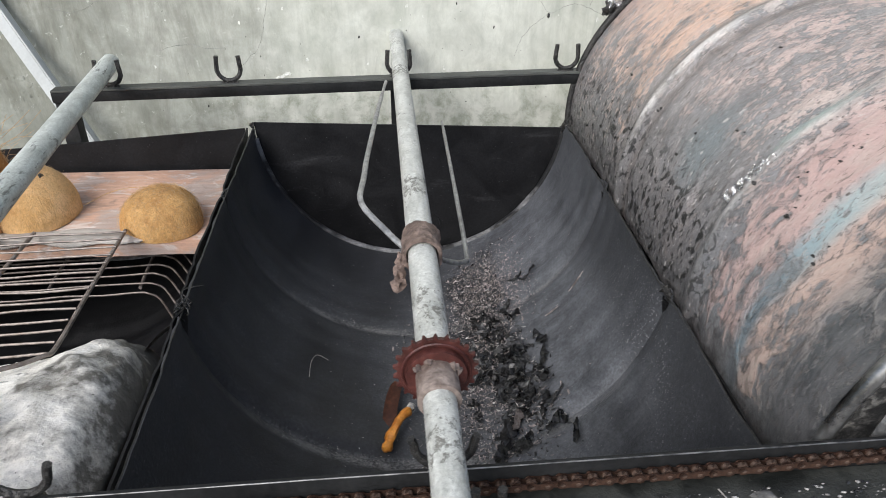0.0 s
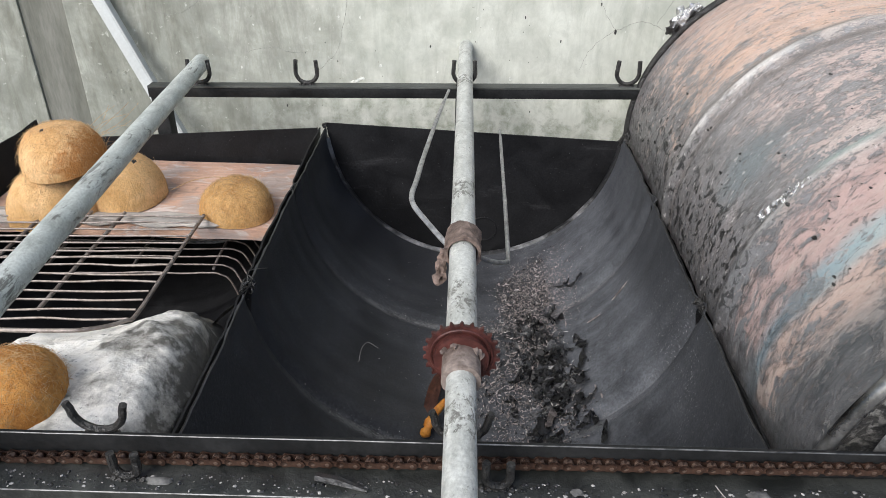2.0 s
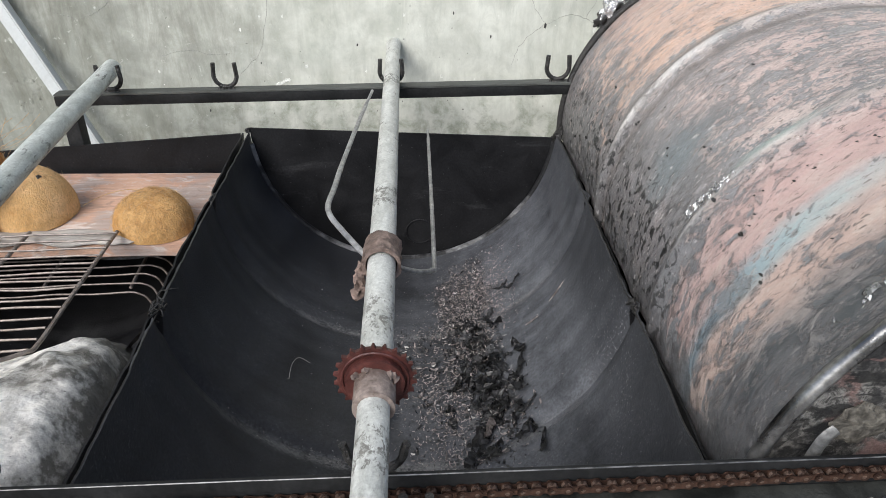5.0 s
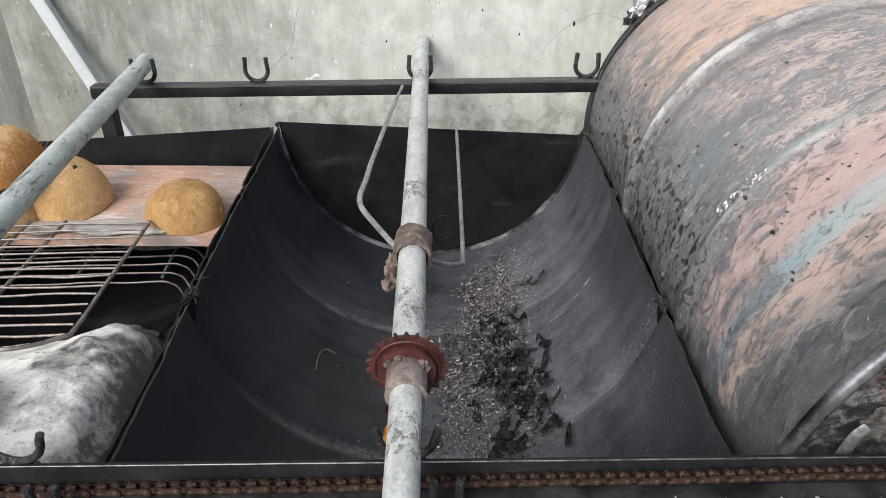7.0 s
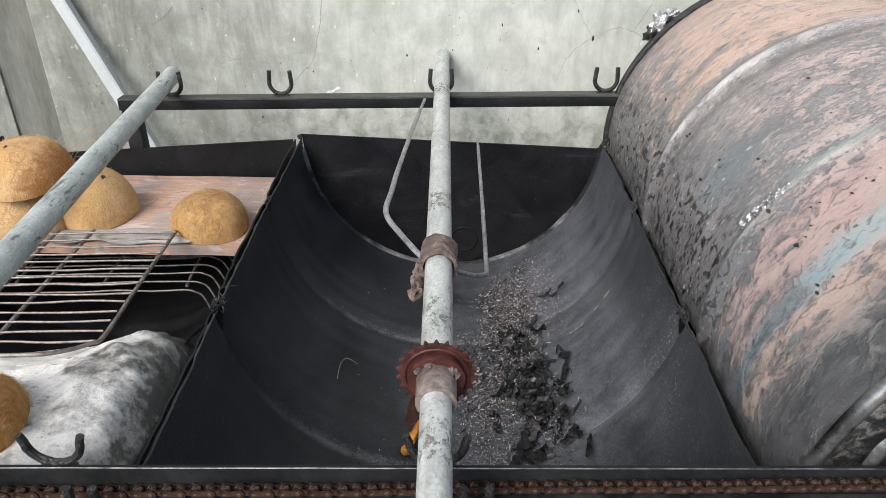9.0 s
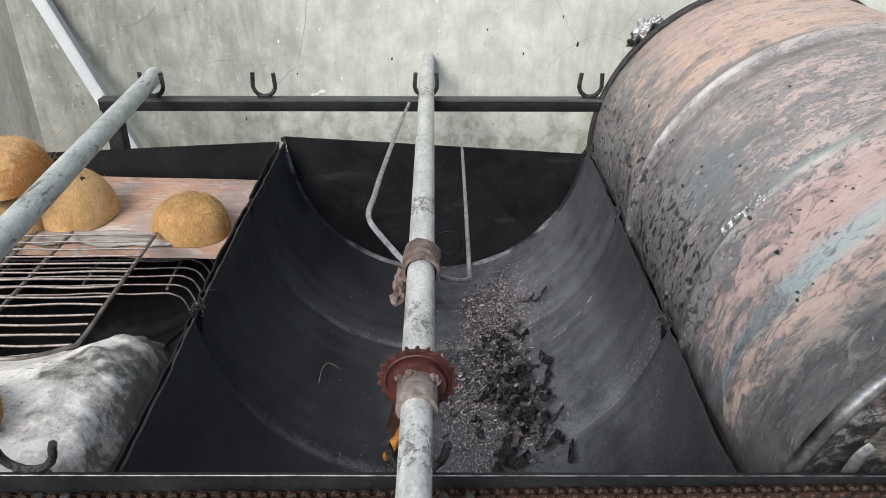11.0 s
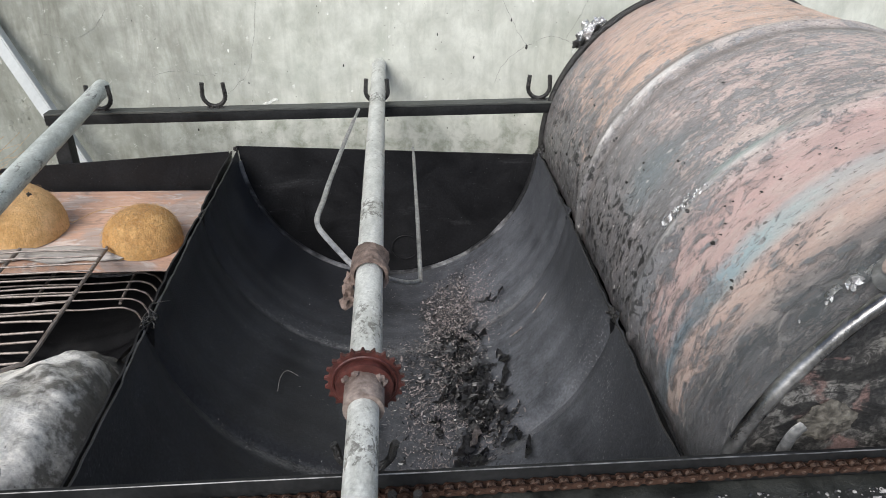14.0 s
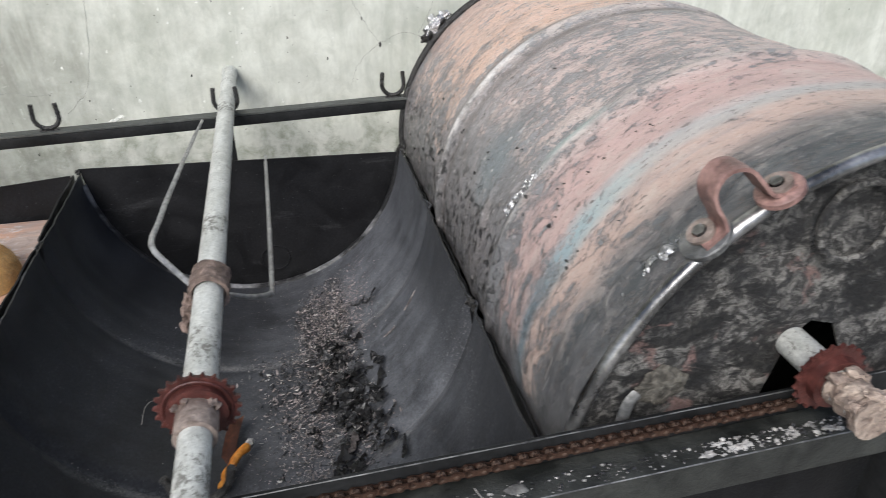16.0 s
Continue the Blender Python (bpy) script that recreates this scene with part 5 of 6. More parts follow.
M_SCRAP = blotchy("grey_scrap", (0.07, 0.07, 0.068), (0.15, 0.148, 0.142), 90, 0.7, spec=0.3)
M_FLAKE = blotchy("ashy_flake", (0.025, 0.026, 0.028), (0.12, 0.12, 0.125), 50, 0.36, spec=0.7)
M_GREYASH = blotchy("grey_ash", (0.085, 0.073, 0.070), (0.36, 0.315, 0.30), 60, 0.6, spec=0.5)
for b3, m_, nm, lb in ((b_dark, M_ASH, "char_crumbs", "drift of black char crumbs on the trough bed"), (b_grey, M_GREYASH, "ash_crumbs", "drift of grey ash crumbs on the trough bed"), (b_white, M_SPECK, "white_ash_specks", "scattered white ash specks on the trough bed")):
    tagged(part(nm, b3, m_, smooth=False), lb, "ash", kind="stuff")

M_FINEASH = blotchy("fine_pinkish_ash", (0.15, 0.125, 0.122), (0.46, 0.405, 0.39), 80, 0.7, spec=0.4)
b3 = bmesh.new()
for k in range(3600):
    y = rng.triangular(0.50, 0.80, 0.66) if k % 3 else rng.triangular(0.22, 0.52, 0.40)
    a = 28 + 5 * n3(y * 6, 0.5, 0) + rng.uniform(-9, 12) + rng.gauss(0, 3.5) if k % 3 else rng.gauss(17, 8)
    flake(b3, in_trough(a, y, rng.uniform(0.0005, 0.005)), rng.uniform(0.0012, 0.0042), rng, 0.5)
tagged(part("fine_ash", b3, M_FINEASH, smooth=False), "carpet of fine pinkish grey ash on the trough bed", "ash", kind="stuff")


def shard(p, n, along_dir, length, wide, curl, rnd):
    """A torn, folded flake of charred husk: a ragged outline bent over a ridge."""
    bm = bmesh.new()
    n = n.normalized()
    u = (along_dir - n * along_dir.dot(n)).normalized()
    v = n.cross(u)
    k = 7
    left, mid, right = [], [], []
    for i in range(k):
        q = i / (k - 1)
        taper = (0.25 + 0.75 * math.sin(math.pi * min(1, max(0, 0.08 + 0.84 * q)))) * wide * 0.5
        c = p + u * (q - 0.5) * length + n * curl * (2 * q - 1) ** 2 + v * wide * rnd.uniform(-0.12, 0.12)
        mid.append(bm.verts.new(c + n * rnd.uniform(0.0, 0.22) * wide))
        left.append(bm.verts.new(c - v * taper * rnd.uniform(0.45, 1.35) + n * rnd.uniform(-0.15, 0.35) * wide + u * rnd.uniform(-0.07, 0.07) * length))
        right.append(bm.verts.new(c + v * taper * rnd.uniform(0.45, 1.35) + n * rnd.uniform(-0.15, 0.35) * wide + u * rnd.uniform(-0.07, 0.07) * length))
    for i in range(k - 1):
        bm.faces.new((left[i], mid[i], mid[i + 1], left[i + 1]))
        bm.faces.new((mid[i], right[i], right[i + 1], mid[i + 1]))
    bmesh.ops.solidify(bm, geom=bm.faces[:], thickness=0.0006)
    return bm


for k in range(105):
    y = rng.triangular(0.25, 0.60, 0.42)
    a = 26.5 + 4 * math.sin(y * 9 - 1.0) + 4 * n3(y * 7, 2, 0) + rng.gauss(0, 5.2)
    p = in_trough(a, y, rng.uniform(0.003, 0.011))
    n = (Vector((0.003, y, CZ)) - p).normalized() + Vector((rng.uniform(-0.65, 0.65), rng.uniform(-0.65, 0.65), rng.uniform(-0.2, 0.4)))
    turn = Vector((rng.uniform(-1, 1), rng.uniform(-1, 1), rng.uniform(-0.5, 0.5)))
    sz = rng.uniform(0.011, 0.034)
    b3 = shard(p, n, turn, sz, sz * rng.uniform(0.35, 0.75), sz * rng.uniform(-0.05, 0.3), rng)
    tagged(part("char_flake", b3, M_FLAKE if k % 3 == 0 else M_ASH, smooth=False), "curled flake of charred husk lying in the ash", "char flake", "char flakes in the trough")
# long flakes lying on the far slope and by the first hoop
for a, y, w, h, d in ((39.5, 0.41, 0.044, 0.014, (0.3, 1, 0.3)), (43, 0.622, 0.036, 0.012, (0.9, 0.3, 0.5)), (38, 0.635, 0.030, 0.010, (1, 0.1, 0.5)), (42.5, 0.252, 0.034, 0.011, (0.3, 1, 0.2)), (40.5, 0.283, 0.028, 0.010, (-0.3, 1, 0.1)), (37.5, 0.287, 0.034, 0.016, (0.8, 0.6, 0.4)), (23, 0.295, 0.050, 0.026, (0.2, 1, 0)), (27, 0.275, 0.036, 0.020, (1, 0.4, 0.3)), (20, 0.262, 0.040, 0.018, (0.1, 1, 0.1))):
    p = in_trough(a, y, 0.006)
    tagged(part("char_flake", shard(p, Vector((0.003, y, CZ)) - p, Vector(d), w, h, 0.004, rng), M_ASH, smooth=False), "long torn flake of charred husk on the trough slope", "char flake", "char flakes in the trough")
p = in_trough(27, 0.313, 0.010)
tagged(part("ash_chunk", shard(p, Vector((0.003, 0.28, CZ)) - p, Vector((0.5, 1, 0.2)), 0.032, 0.016, 0.003, rng), M_GREYASH, smooth=False), "pale grey chunk of burnt husk among the black flakes", "ash")
for pts in ([(62.5, 0.514), (58, 0.511), (54.5, 0.508)], [(49, 0.499), (46, 0.500), (43.5, 0.501)]):
    path = smooth_path([in_trough(a, y, 0.0002) for a, y in pts], 6)
    part("scratch", rod(bmesh.new(), path, [0.0004 + 0.0011 * math.sin(math.pi * i / (len(path) - 1)) * (1 + 0.5 * n3(i * 1.3, pts[0][0], 0)) for i in range(len(path))], 5), M_GREYASH, trough, "pale scratch in the soot")

# scrap of orange and brown peel
peel = thing("peel_scrap", "brown and orange scrap of dried peel on the trough bed", "peel", at=tuple(in_trough(-10, 0.35)))
part("rind", flap(in_trough(-11.3, 0.375, 0.012), (0.16, 1.0, 0.35), (0.8, -0.1, 0.5), 0.095, 0.020, 0.006, 2.2), M_BROWN, peel, "dark brown pointed rind")
b2 = bmesh.new()
rod(b2, smooth_path([in_trough(-12.5, 0.296, 0.006), in_trough(-11, 0.318, 0.016), in_trough(-8.5, 0.343, 0.022), in_trough(-5.5, 0.362, 0.022)], 5), [0.003] + [0.0068 + 0.004 * n3(i * 0.7, 1.2, 0) for i in range(14)] + [0.003], 10)
for v in b2.verts:
    v.co += Vector((n3(v.co.x * 90, v.co.y * 90, 1), 0, n3(v.co.x * 90, v.co.y * 90, 5))) * 0.003
part("flesh", b2, M_ORANGE, peel, "bright orange rolled flesh")
b2 = bmesh.new()
lump(b2, in_trough(-4.9, 0.370, 0.020), 0.007, 3.3, (0.8, 1.3, 0.8), 2, 0.9)
part("pith", b2, M_WHITEASH, peel, "pale torn pith")
tagged(part("straw", rod(bmesh.new(), smooth_path([in_trough(-36.5, 0.405, 0.002), in_trough(-36.8, 0.435, 0.005), in_trough(-35, 0.455, 0.006), in_trough(-31, 0.458, 0.003)], 5), 0.0005, 5), M_STRAW), "thin bent pale straw on the sooty trough wall", "straw")

# ---------------------------------------------------------------- left trough: board, rack, shells, ash bag
b2 = bmesh.new()
nx, ny = 26, 14
top, bot = [], []
for j in range(ny + 1):
    rt, rb = [], []
    for i in range(nx + 1):
        x = CXL - 0.262 + 0.532 * i / nx
        y = 0.566 + 0.275 * j / ny + (0.004 * n3(x * 14, 3, 1) if j == 0 else 0)
        w = 0.0015 * n3(x * 5, y * 18, 2)
        rt.append(b2.verts.new((x, y, 0.777 + w)))
        rb.append(b2.verts.new((x, y, 0.759)))
    top.append(rt)
    bot.append(rb)
for j in range(ny):
    for i in range(nx):
        b2.faces.new((top[j][i], top[j][i + 1], top[j + 1][i + 1], top[j + 1][i]))
        b2.faces.new((bot[j][i], bot[j + 1][i], bot[j + 1][i + 1], bot[j][i + 1]))
for i in range(nx):
    b2.faces.new((top[0][i], bot[0][i], bot[0][i + 1], top[0][i + 1]))
    b2.faces.new((top[-1][i], top[-1][i + 1], bot[-1][i + 1], bot[-1][i]))
for j in range(ny):
    b2.faces.new((top[j][0], top[j + 1][0], bot[j + 1][0], bot[j][0]))
    b2.faces.new((top[j][-1], bot[j][-1], bot[j + 1][-1], top[j + 1][-1]))
tagged(part("wooden_board", b2, M_BOARD), "weathered pinkish brown wooden board lying in the trough", "board")

b2 = bmesh.new()
rod(b2, [(CXL - 0.245 + 0.42 * i / 30, 0.585 + 0.004 * n3(i * 0.3, 0, 0), 0.783) for i in range(31)], [0.008 + 0.004 * n3(i * 0.25, 4, 0) for i in range(30)] + [0.002], 12)
for v in b2.verts:
    v.co.y = 0.585 + (v.co.y - 0.585) * 2.9
    v.co.z = 0.782 + (v.co.z - 0.782) * 0.45 + 0.0018 * n3(v.co.x * 12, v.co.y * 160, 0)
tagged(part("split_wood", b2, M_BARK), "grey split length of dry wood on the board's edge", "wood")


def hairs(bm, dome, count, rnd, length, r):
    for k in range(count):
        p, n = dome(rnd.uniform(0, 6.283), rnd.uniform(0.05, 1.0))
        t = n.cross(Vector((rnd.uniform(-1, 1), rnd.uniform(-1, 1), rnd.uniform(-1, 1)))).normalized()
        L = length * rnd.uniform(0.4, 1.5)
        lift = rnd.uniform(0.02, 0.4)
        rod(bm, [p, p + (t + n * lift * 0.6).normalized() * L * 0.5 + n * 0.001, p + (t + n * lift).normalized() * L + Vector((0, 0, -0.15 * L))], [r, r, r * 0.4], 3, False)


def coconut(at, r, h, material, label, seed, fuzz=160, point=1.0, lean=(0, 0), eye=False):
    """Half a coconut, cut face down: a thick hollow dome with fibres."""
    t = thing("coconut_half", label, "coconut shell", "coconut halves", at)
    rot = Euler((radians(lean[0]), radians(lean[1]), seed)).to_matrix()
    base = Vector(at)

    def dome(phi, s, k=1.0):
        q = math.pi / 2 * s
        rr = r * math.sin(q) ** (0.85 * point) * k
        bulge = 1 + 0.045 * math.cos(3 * phi) * math.sin(q) + 0.05 * n3(math.cos(phi) * 1.5 + seed, math.sin(phi) * 1.5, s * 1.5)
        p = Vector((math.cos(phi) * rr * bulge, math.sin(phi) * rr * bulge, h * math.cos(q) ** 0.9 * k if s < 1 else 0))
        if k == 1.0:
            p *= 1 + 0.012 * n3(p.x * 60 + seed, p.y * 60, p.z * 25)
        return base + rot @ p, (rot @ Vector((p.x / r / r, p.y / r / r, p.z / h / h + 1e-4))).normalized()

    bm = bmesh.new()
    S, T = 36, 14
    grids = []
    for k in (1.0, 0.86):
        apex = bm.verts.new(dome(0, 0.0001, k)[0])
        rings = [[bm.verts.new(dome(2 * math.pi * i / S, (j + 1) / T, k)[0]) for i in range(S)] for j in range(T)]
        for i in range(S):
            bm.faces.new((apex, rings[0][i], rings[0][(i + 1) % S]))
        for a, b in zip(rings, rings[1:]):
            for i in range(S):
                bm.faces.new((a[i], b[i], b[(i + 1) % S], a[(i + 1) % S]))
        grids.append(rings)
    for i in range(S):
        bm.faces.new((grids[0][-1][i], grids[1][-1][i], grids[1][-1][(i + 1) % S], grids[0][-1][(i + 1) % S]))
    part("shell", bm, material, t)
    rnd = random.Random(int(seed * 100))
    bm = bmesh.new()
    hairs(bm, dome, int(fuzz * 2.4), rnd, 0.012, 0.00017)
    part("fibre", bm, M_FIBRE, t, "loose coir fibres")
    if eye:
        bm = bmesh.new()
        p, n = dome(eye[0] - seed, eye[1])
        lump(bm, p - n * 0.0042, 0.0062, seed, (1, 1.2, 0.8), 2, 0.3)
        part("germ_eye", bm, M_TAR, t, "dark germination eye")
    return t


coconut((-0.398, 0.626, 0.7785), 0.0615, 0.062, M_HUSK, "tan fibrous half coconut shell cut side down on the board", 1.4, 420)
coconut((-0.611, 0.668, 0.7785), 0.068, 0.090, M_HUSKPALE, "pale smooth half coconut with a dark eye on the board", 2.9, 150, 1.3, eye=(-0.35, 0.36))
coconut((-0.708, 0.607, 0.7785), 0.0715, 0.082, M_HUSKPALE, "pale half coconut under another on the board", 4.2, 260)
coconut((-0.676, 0.618, 0.863), 0.068, 0.071, M_HUSKTWO, "shaggy half coconut stacked upside down on another", 0.7, 380, lean=(0, -4), eye=(-1.9, 0.14))
coconut((-0.470, 0.100, 0.816), 0.058, 0.066, M_HUSKRED, "orange-brown hairy half coconut lying on the ash bag", 3.6, 420, lean=(4, -6))
# a spray of fibres on the stacked shell, and one long strand over the board
b2 = bmesh.new()
rng = random.Random(5)
for k in range(12):
    p = Vector((-0.625 + rng.uniform(-0.02, 0.012), 0.64 + rng.uniform(-0.02, 0.03), 0.885 + rng.uniform(-0.02, 0.03)))
    e = p + Vector((rng.uniform(0.02, 0.06), rng.uniform(0.0, 0.05), rng.uniform(0.01, 0.045)))
    rod(b2, smooth_path([p, (p + e) / 2 + Vector((0, 0, rng.uniform(-0.008, 0.014))), e], 4), 0.00028, 3, False)
tagged(part("coir_tuft", b2, M_FIBRE), "wispy tuft of pale coir fibres on the stacked shell", "fibre")
tagged(part("coir_strand", rod(bmesh.new(), smooth_path([(-0.545, 0.70, 0.781), (-0.515, 0.735, 0.786), (-0.475, 0.755, 0.785), (-0.43, 0.752, 0.781), (-0.40, 0.74, 0.780)], 6), 0.0007, 5), M_FIBRE), "long pale coir strand curling over the board", "fibre")


def wires(name, label, level, xs, ys, x0, x1, r_rod, r_wire, bend, slant=0.06):
    """A wire rack: rods along y at xs, thinner wires along x at ys."""
    t = thing(name, label, "grill rack", at=((x0 + x1) / 2, sum(ys) / len(ys), level))
    ya, yb = min(ys) - 0.012, max(ys) + 0.012
    for n, x in enumerate(xs):
        pts = [(x, yb, level), (x + 0.004, (ya + yb) / 2, level), (x + 0.008, ya + 0.03, level)]
        if bend == "frame" and n == len(xs) - 1:
            pts += [(x + 0.004, ya + 0.006, level + 0.005), (x - 0.02, ya - 0.022, level + 0.013), (x - 0.06, ya - 0.036, level + 0.018), (x - 0.2, ya - 0.038, level + 0.016), (x0, ya - 0.036, level + 0.008)]
        part("rod", rod(bmesh.new(), smooth_path(pts, 6), r_rod, 8), M_RACK, t)
    for k, y in enumerate(ys):
        w = 0.0022 * n3(k * 3.1, 1, 0)
        pts = [(x0 + (x1 - x0) * i / 7, y + w + slant * (x1 - x0) * (i / 7 - 1) + 0.0035 * n3(i * 0.7, k * 1.9, 0), level + r_rod + r_wire * 0.6 + 0.0015 * n3(i * 0.9, k * 2.3, 5)) for i in range(8)]
        if bend == "down":
            pts += [(x1 + 0.016, y - 0.002, level + 0.002), (x1 + 0.036, y - 0.018, level + 0.003), (x1 + 0.070, y - 0.072, level + 0.004)]
        part("wire", rod(bmesh.new(), smooth_path(pts, 3), r_wire, 6), M_RACK, t)
    return t


wires("wire_rack", "greasy brown steel wire rack with a bent frame", 0.797, (-0.70, -0.628, -0.572, -0.439), [0.282 + 0.0218 * k for k in range(14)], -0.83, -0.434, 0.0029, 0.0016, "frame")
wires("wire_rack_low", "lower greasy wire rack with ends bent down", 0.708, (-0.72, -0.575, -0.437), [0.535 + 0.027 * k for k in range(6)], -0.80, -0.425, 0.0026, 0.0016, "down")

# ash-dusted bag, slumped in the trough
b2 = bmesh.new()
vs = bmesh.ops.create_icosphere(b2, subdivisions=6, radius=1.0)["verts"]
for v in vs:
    d = v.co.normalized()
    q = [math.copysign(abs(c) ** 0.72, c) for c in d]
    m_ = max(1e-6, math.sqrt(sum(c * c for c in q)))
    k = 1 + 0.13 * n3(d.x * 1.3, d.y * 1.3, d.z * 1.3 + 4) + 0.06 * n3(d.x * 3.6, d.y * 3.6, d.z * 3.6) + 0.012 * n3(d.x * 12, d.y * 12, d.z * 12)
    p = Vector((-0.452 + q[0] / m_ ** 0.5 * 0.175 * k, 0.162 + q[1] / m_ ** 0.5 * 0.212 * k, 0.728 + q[2] / m_ ** 0.5 * 0.110 * k))
    ridge = math.exp(-((p.x + 0.365) / 0.055) ** 2)
    p.z -= 0.062 * max(0.0, (p.y - 0.12) / 0.25) * (1 - 0.55 * ridge)
    if d.z > 0:
        p.z += 0.0035 * d.z * (1 - abs(n3(p.x * 16 + p.y * 9, p.y * 7, 8)) * 2) + 0.0018 * d.z * n3(p.x * 110, p.y * 90, 5)
        p.z += d.z * ridge * (0.008 * min(1.0, max(0.0, (p.y - 0.10) / 0.12)) + 0.004) + 0.004 * d.z * n3(p.x * 45, p.y * 45, 2)
    p.z -= 0.9 * max(0.0, p.x + 0.345) * (d.z > 0)
    rr = math.hypot(p.x - CXL, p.z - CZ)
    if rr > R - 0.006:
        f = (R - 0.006) / rr
        p.x, p.z = CXL + (p.x - CXL) * f, CZ + (p.z - CZ) * f
    v.co = p
bag = thing("ash_bag", "slumped cloth bag caked with white ash and soot stains", "bag", at=(-0.452, 0.162, 0.62))
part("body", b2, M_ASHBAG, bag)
part("corner", flap((-0.338, 0.362, 0.764), (0.062, 0.020, 0.050), (0.1, -0.6, 0.75), 0.085, 0.030, 0.007, 6.4), M_CHARWOOD, bag, "grey gathered corner of the cloth")


def stick(pts, r, label, mat, seed):
    pts = smooth_path(pts, 8)
    bm = rod(bmesh.new(), pts, [r * (1 + 0.35 * n3(i * 0.5, seed, 0)) for i in range(len(pts))], 8)
    for v in bm.verts:
        v.co += Vector((0, 0, 1)) * 0.25 * r * n3(v.co.x * 90, v.co.y * 90, seed)
    return tagged(part("stick", bm, mat), label, "stick", "sticks in the trough")


stick([(-0.66, 0.42, 0.66), (-0.56, 0.39, 0.67), (-0.46, 0.33, 0.70)], 0.007, "grey burnt stick lying under the rack", M_CHARWOOD, 6.0)

# ---------------------------------------------------------------- crumbs on the front rail and the wall's marks
rng = random.Random(21)
b_d, b_w = bmesh.new(), bmesh.new()
for k in range(1300):
    x = rng.uniform(-0.5, 0.62) if k % 5 else rng.uniform(0.40, 0.60)
    y = rng.uniform(-0.054, -0.037) + SHEAR * x
    pale = 0.42 if x > 0.40 else 0.30
    sz = rng.choice((0.0004, 0.0005, 0.0007, 0.0009, 0.0014)) * (1.7 if x > 0.42 and rng.random() < 0.25 else 1)
    lump(b_w if rng.random() < pale else b_d, (x, y, LEDGE + 0.006 * (x - 0.3) + sz * 0.3), sz, k * 0.7, (1.2, 1.0, 0.6), 1, 0.9)
for k in range(15):
    x = rng.uniform(0.36, 0.62)
    lump(b_w, (x, rng.uniform(-0.050, -0.040) + SHEAR * x, LEDGE + 0.006 * (x - 0.3)), rng.uniform(0.002, 0.005), k * 5.1, (1.4, 0.8, 0.22), 2, 1.1)
tagged(part("rail_ash", b_w, M_WHITEASH, smooth=False), "white ash crumbs scattered on the front rail", "ash", kind="stuff")
tagged(part("rail_char", b_d, M_ASH, smooth=False), "black char crumbs scattered on the front rail", "ash", kind="stuff")
for x, w, h, lb in ((-0.243, 0.012, 0.004, "grey curled leaf scrap on the front rail"), (0.233, 0.009, 0.005, "grey ash scrap on the front rail"), (0.09, 0.006, 0.004, "grey ash scrap on the front rail")):
    b2 = lump(bmesh.new(), (x, -0.045 + SHEAR * x, LEDGE + 0.006 * (x - 0.3) + 0.0008), 1.0, x * 40, (w, h, 0.0016), 2, 0.5)
    tagged(part("ash_scrap", b2, M_SCRAP), lb, "ash scrap")
b2 = rod(bmesh.new(), [(-0.118, -0.041, LEDGE + 0.001), (-0.10, -0.045, LEDGE + 0.002), (-0.075, -0.052, LEDGE)], [0.0035, 0.004, 0.0012], 5)
tagged(part("charcoal_shard", b2, M_ASH, smooth=False), "long black charcoal shard on the front rail", "charcoal")
tagged(part("straw", rod(bmesh.new(), smooth_path([(0.200, -0.034, LEDGE + 0.003), (0.203, -0.045, LEDGE + 0.004), (0.208, -0.050, LEDGE + 0.002)], 4), 0.0005, 5), M_STRAW), "short pale straw on the front rail", "straw")

M_LIME = blotchy("flaked_lime", (0.56, 0.57, 0.52), (0.72, 0.73, 0.68), 60, 0.9, spec=0.1)
M_CRACK = blotchy("crack_shadow", (0.16, 0.165, 0.15), (0.32, 0.325, 0.30), 40, 0.9, spec=0.1)
wall = bpy.data.objects["wall_back"]
rng = random.Random(8)
for pts in ([(0.235, 1.10), (0.27, 1.035), (0.296, 1.0), (0.335, 1.014), (0.373, 1.011), (0.43, 0.98)], [(0.296, 1.0), (0.25, 0.96), (0.23, 0.915)], [(0.43, 1.12), (0.405, 1.06), (0.38, 1.012)], [(-0.262, 1.12), (-0.272, 1.04), (-0.285, 0.98), (-0.302, 0.936), (-0.345, 0.896)], [(-0.50, 0.934), (-0.44, 0.945), (-0.40, 0.935), (-0.36, 0.938)], [(-0.70, 1.02), (-0.65, 1.01), (-0.60, 1.03), (-0.565, 1.07)]):
    path = smooth_path([(x, WALL_Y - 0.0002, z) for x, z in pts], 9)
    path = [p + Vector((0.003 * n3(p.x * 90, p.z * 90, 1), 0, 0.003 * n3(p.x * 90, p.z * 90, 7))) for p in path]
    part("crack", rod(bmesh.new(), path, [0.00028 + 0.0005 * abs(n3(i * 0.4, p.x * 9, 0)) for i, p in enumerate(path)], 4), M_CRACK, wall, "hairline crack in the render")
b2 = bmesh.new()
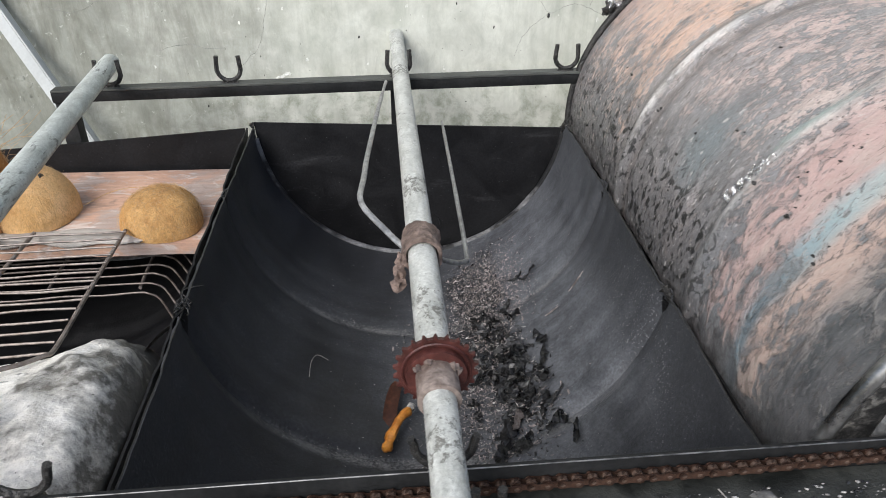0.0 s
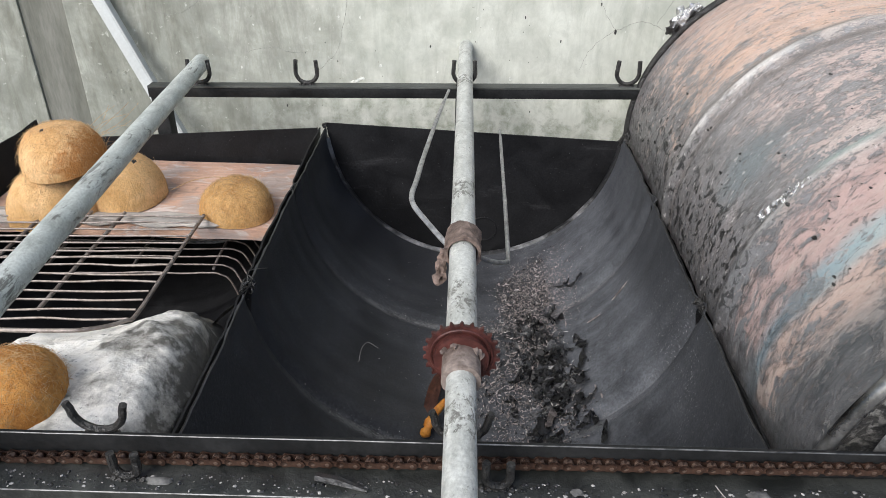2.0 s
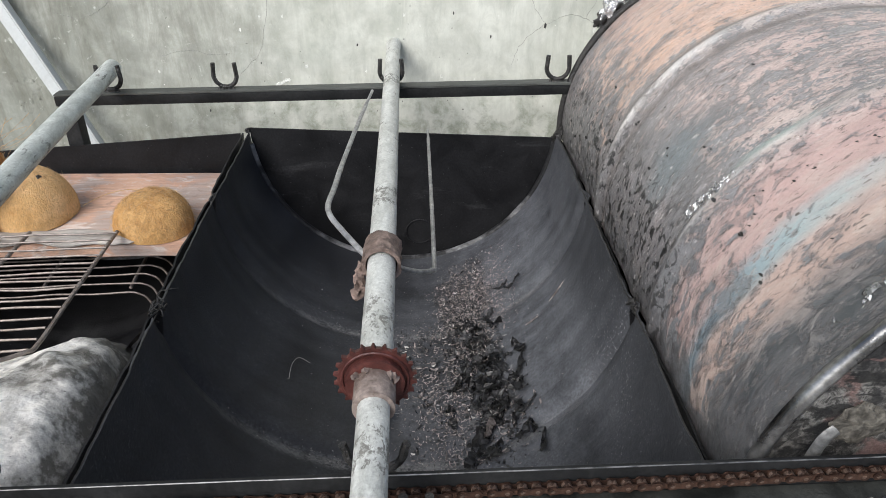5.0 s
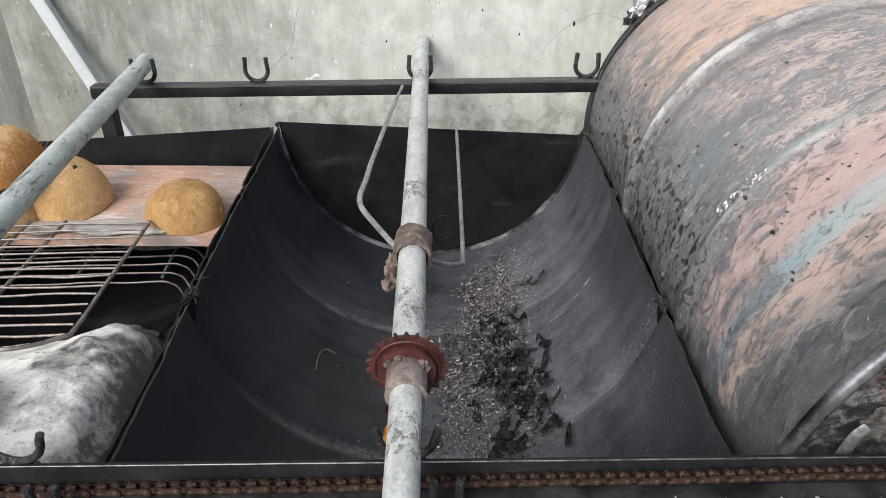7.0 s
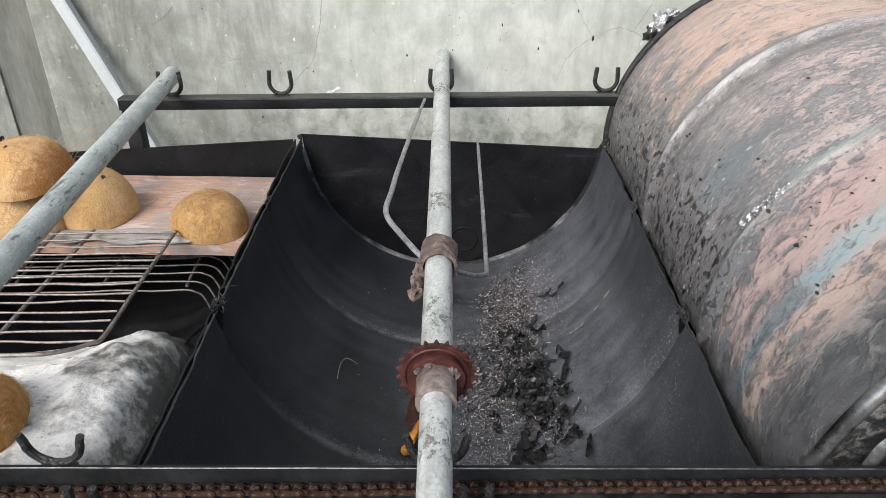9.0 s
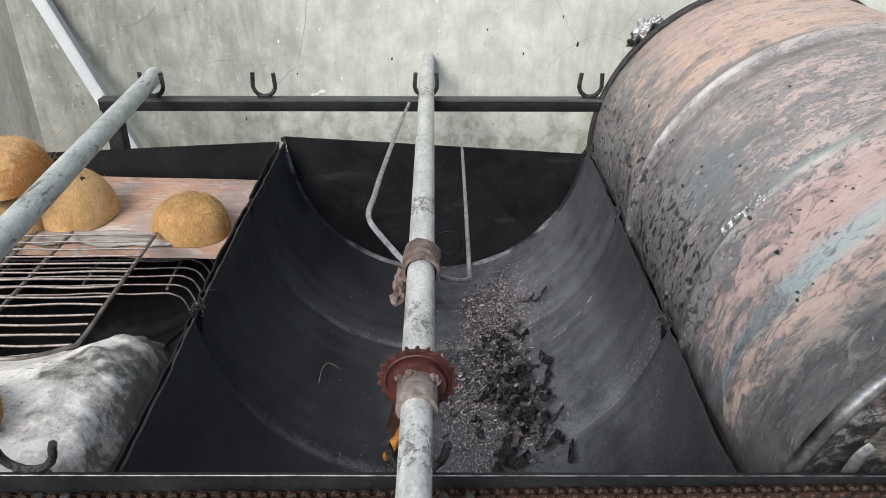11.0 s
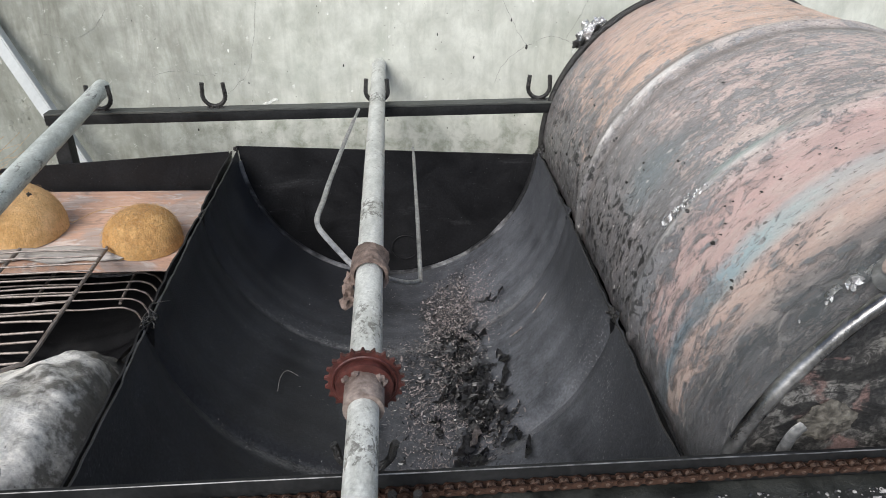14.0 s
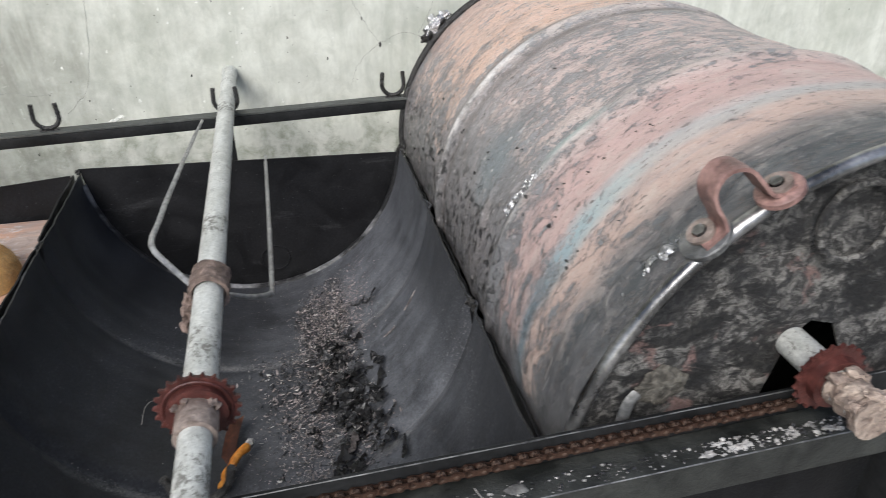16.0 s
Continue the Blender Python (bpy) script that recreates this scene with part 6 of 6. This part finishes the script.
for k, (x, z) in enumerate([(0.296, 0.994), (0.105, 1.02), (-0.095, 0.955), (0.183, 0.972), (0.26, 1.05), (-0.42, 0.815)]):
    lump(b2, (x, WALL_Y, z), 0.004 if k == 0 else 0.0025, k * 3.0, (0.7, 0.3, 1.5), 1, 0.5)
for k in range(70):
    x, z = rng.uniform(-0.6, 0.75), rng.uniform(0.80, 1.2)
    lump(b2, (x, WALL_Y, z), rng.choice((0.0008, 0.0011, 0.0016)), k * 1.7, (0.8, 0.3, 1.3), 1, 0.7)
tagged(part("wall_specks", b2, M_TAR, wall, "dark specks on the render"), kind="stuff")
b2 = bmesh.new()
for k in range(40):
    a, q = rng.uniform(0, 6.283), rng.choice((0.33, 0.30, 0.28, 0.2, 0.1)) * 0.11
    lump(b2, (-0.80 + math.cos(a) * q, WALL_Y + 0.002, 0.85 + math.sin(a) * q * 1.15), rng.uniform(0.005, 0.010), k * 1.1, (1, 0.28, 1), 2, 0.6)
part("patch", b2, M_WALL, wall, "rough trowelled ring of mortar")

b2 = bmesh.new()
for k in range(46):
    x, z = rng.uniform(-0.55, 0.6), rng.choice((0.865, 0.88, 0.9, 1.0, 1.08)) + rng.uniform(-0.02, 0.02)
    lump(b2, (x, WALL_Y - 0.0002, z), rng.choice((0.0008, 0.0012, 0.0018, 0.0026)), k * 2.9, (1.0, 0.16, 1.5), 2, 1.1)
for k in range(9):
    lump(b2, (-0.295 + 0.006 * k + rng.uniform(-0.004, 0.004), WALL_Y - 0.0003, 0.858 + 0.003 * k), rng.uniform(0.002, 0.0045), k * 7.3, (1.5, 0.2, 0.8), 2, 1.0)
tagged(part("lime_spots", b2, M_LIME, wall, "pale flaked spots of lime on the render"), kind="stuff")

# white strip leaning behind the frame
b2 = block(bmesh.new(), (-0.012, -0.002, -0.75), (0.011, 0.002, 0.55), 0.0006)
block(b2, (0.0115, -0.002, -0.75), (0.0145, 0.018, 0.55), 0.0006)
ob = tagged(part("metal_strip", b2, M_WHITE), "white painted steel angle leaning against the wall", "metal strip")
ob.matrix_world = pose(-0.718, 1.03, 0.90, -7.5, -26.0, 0)
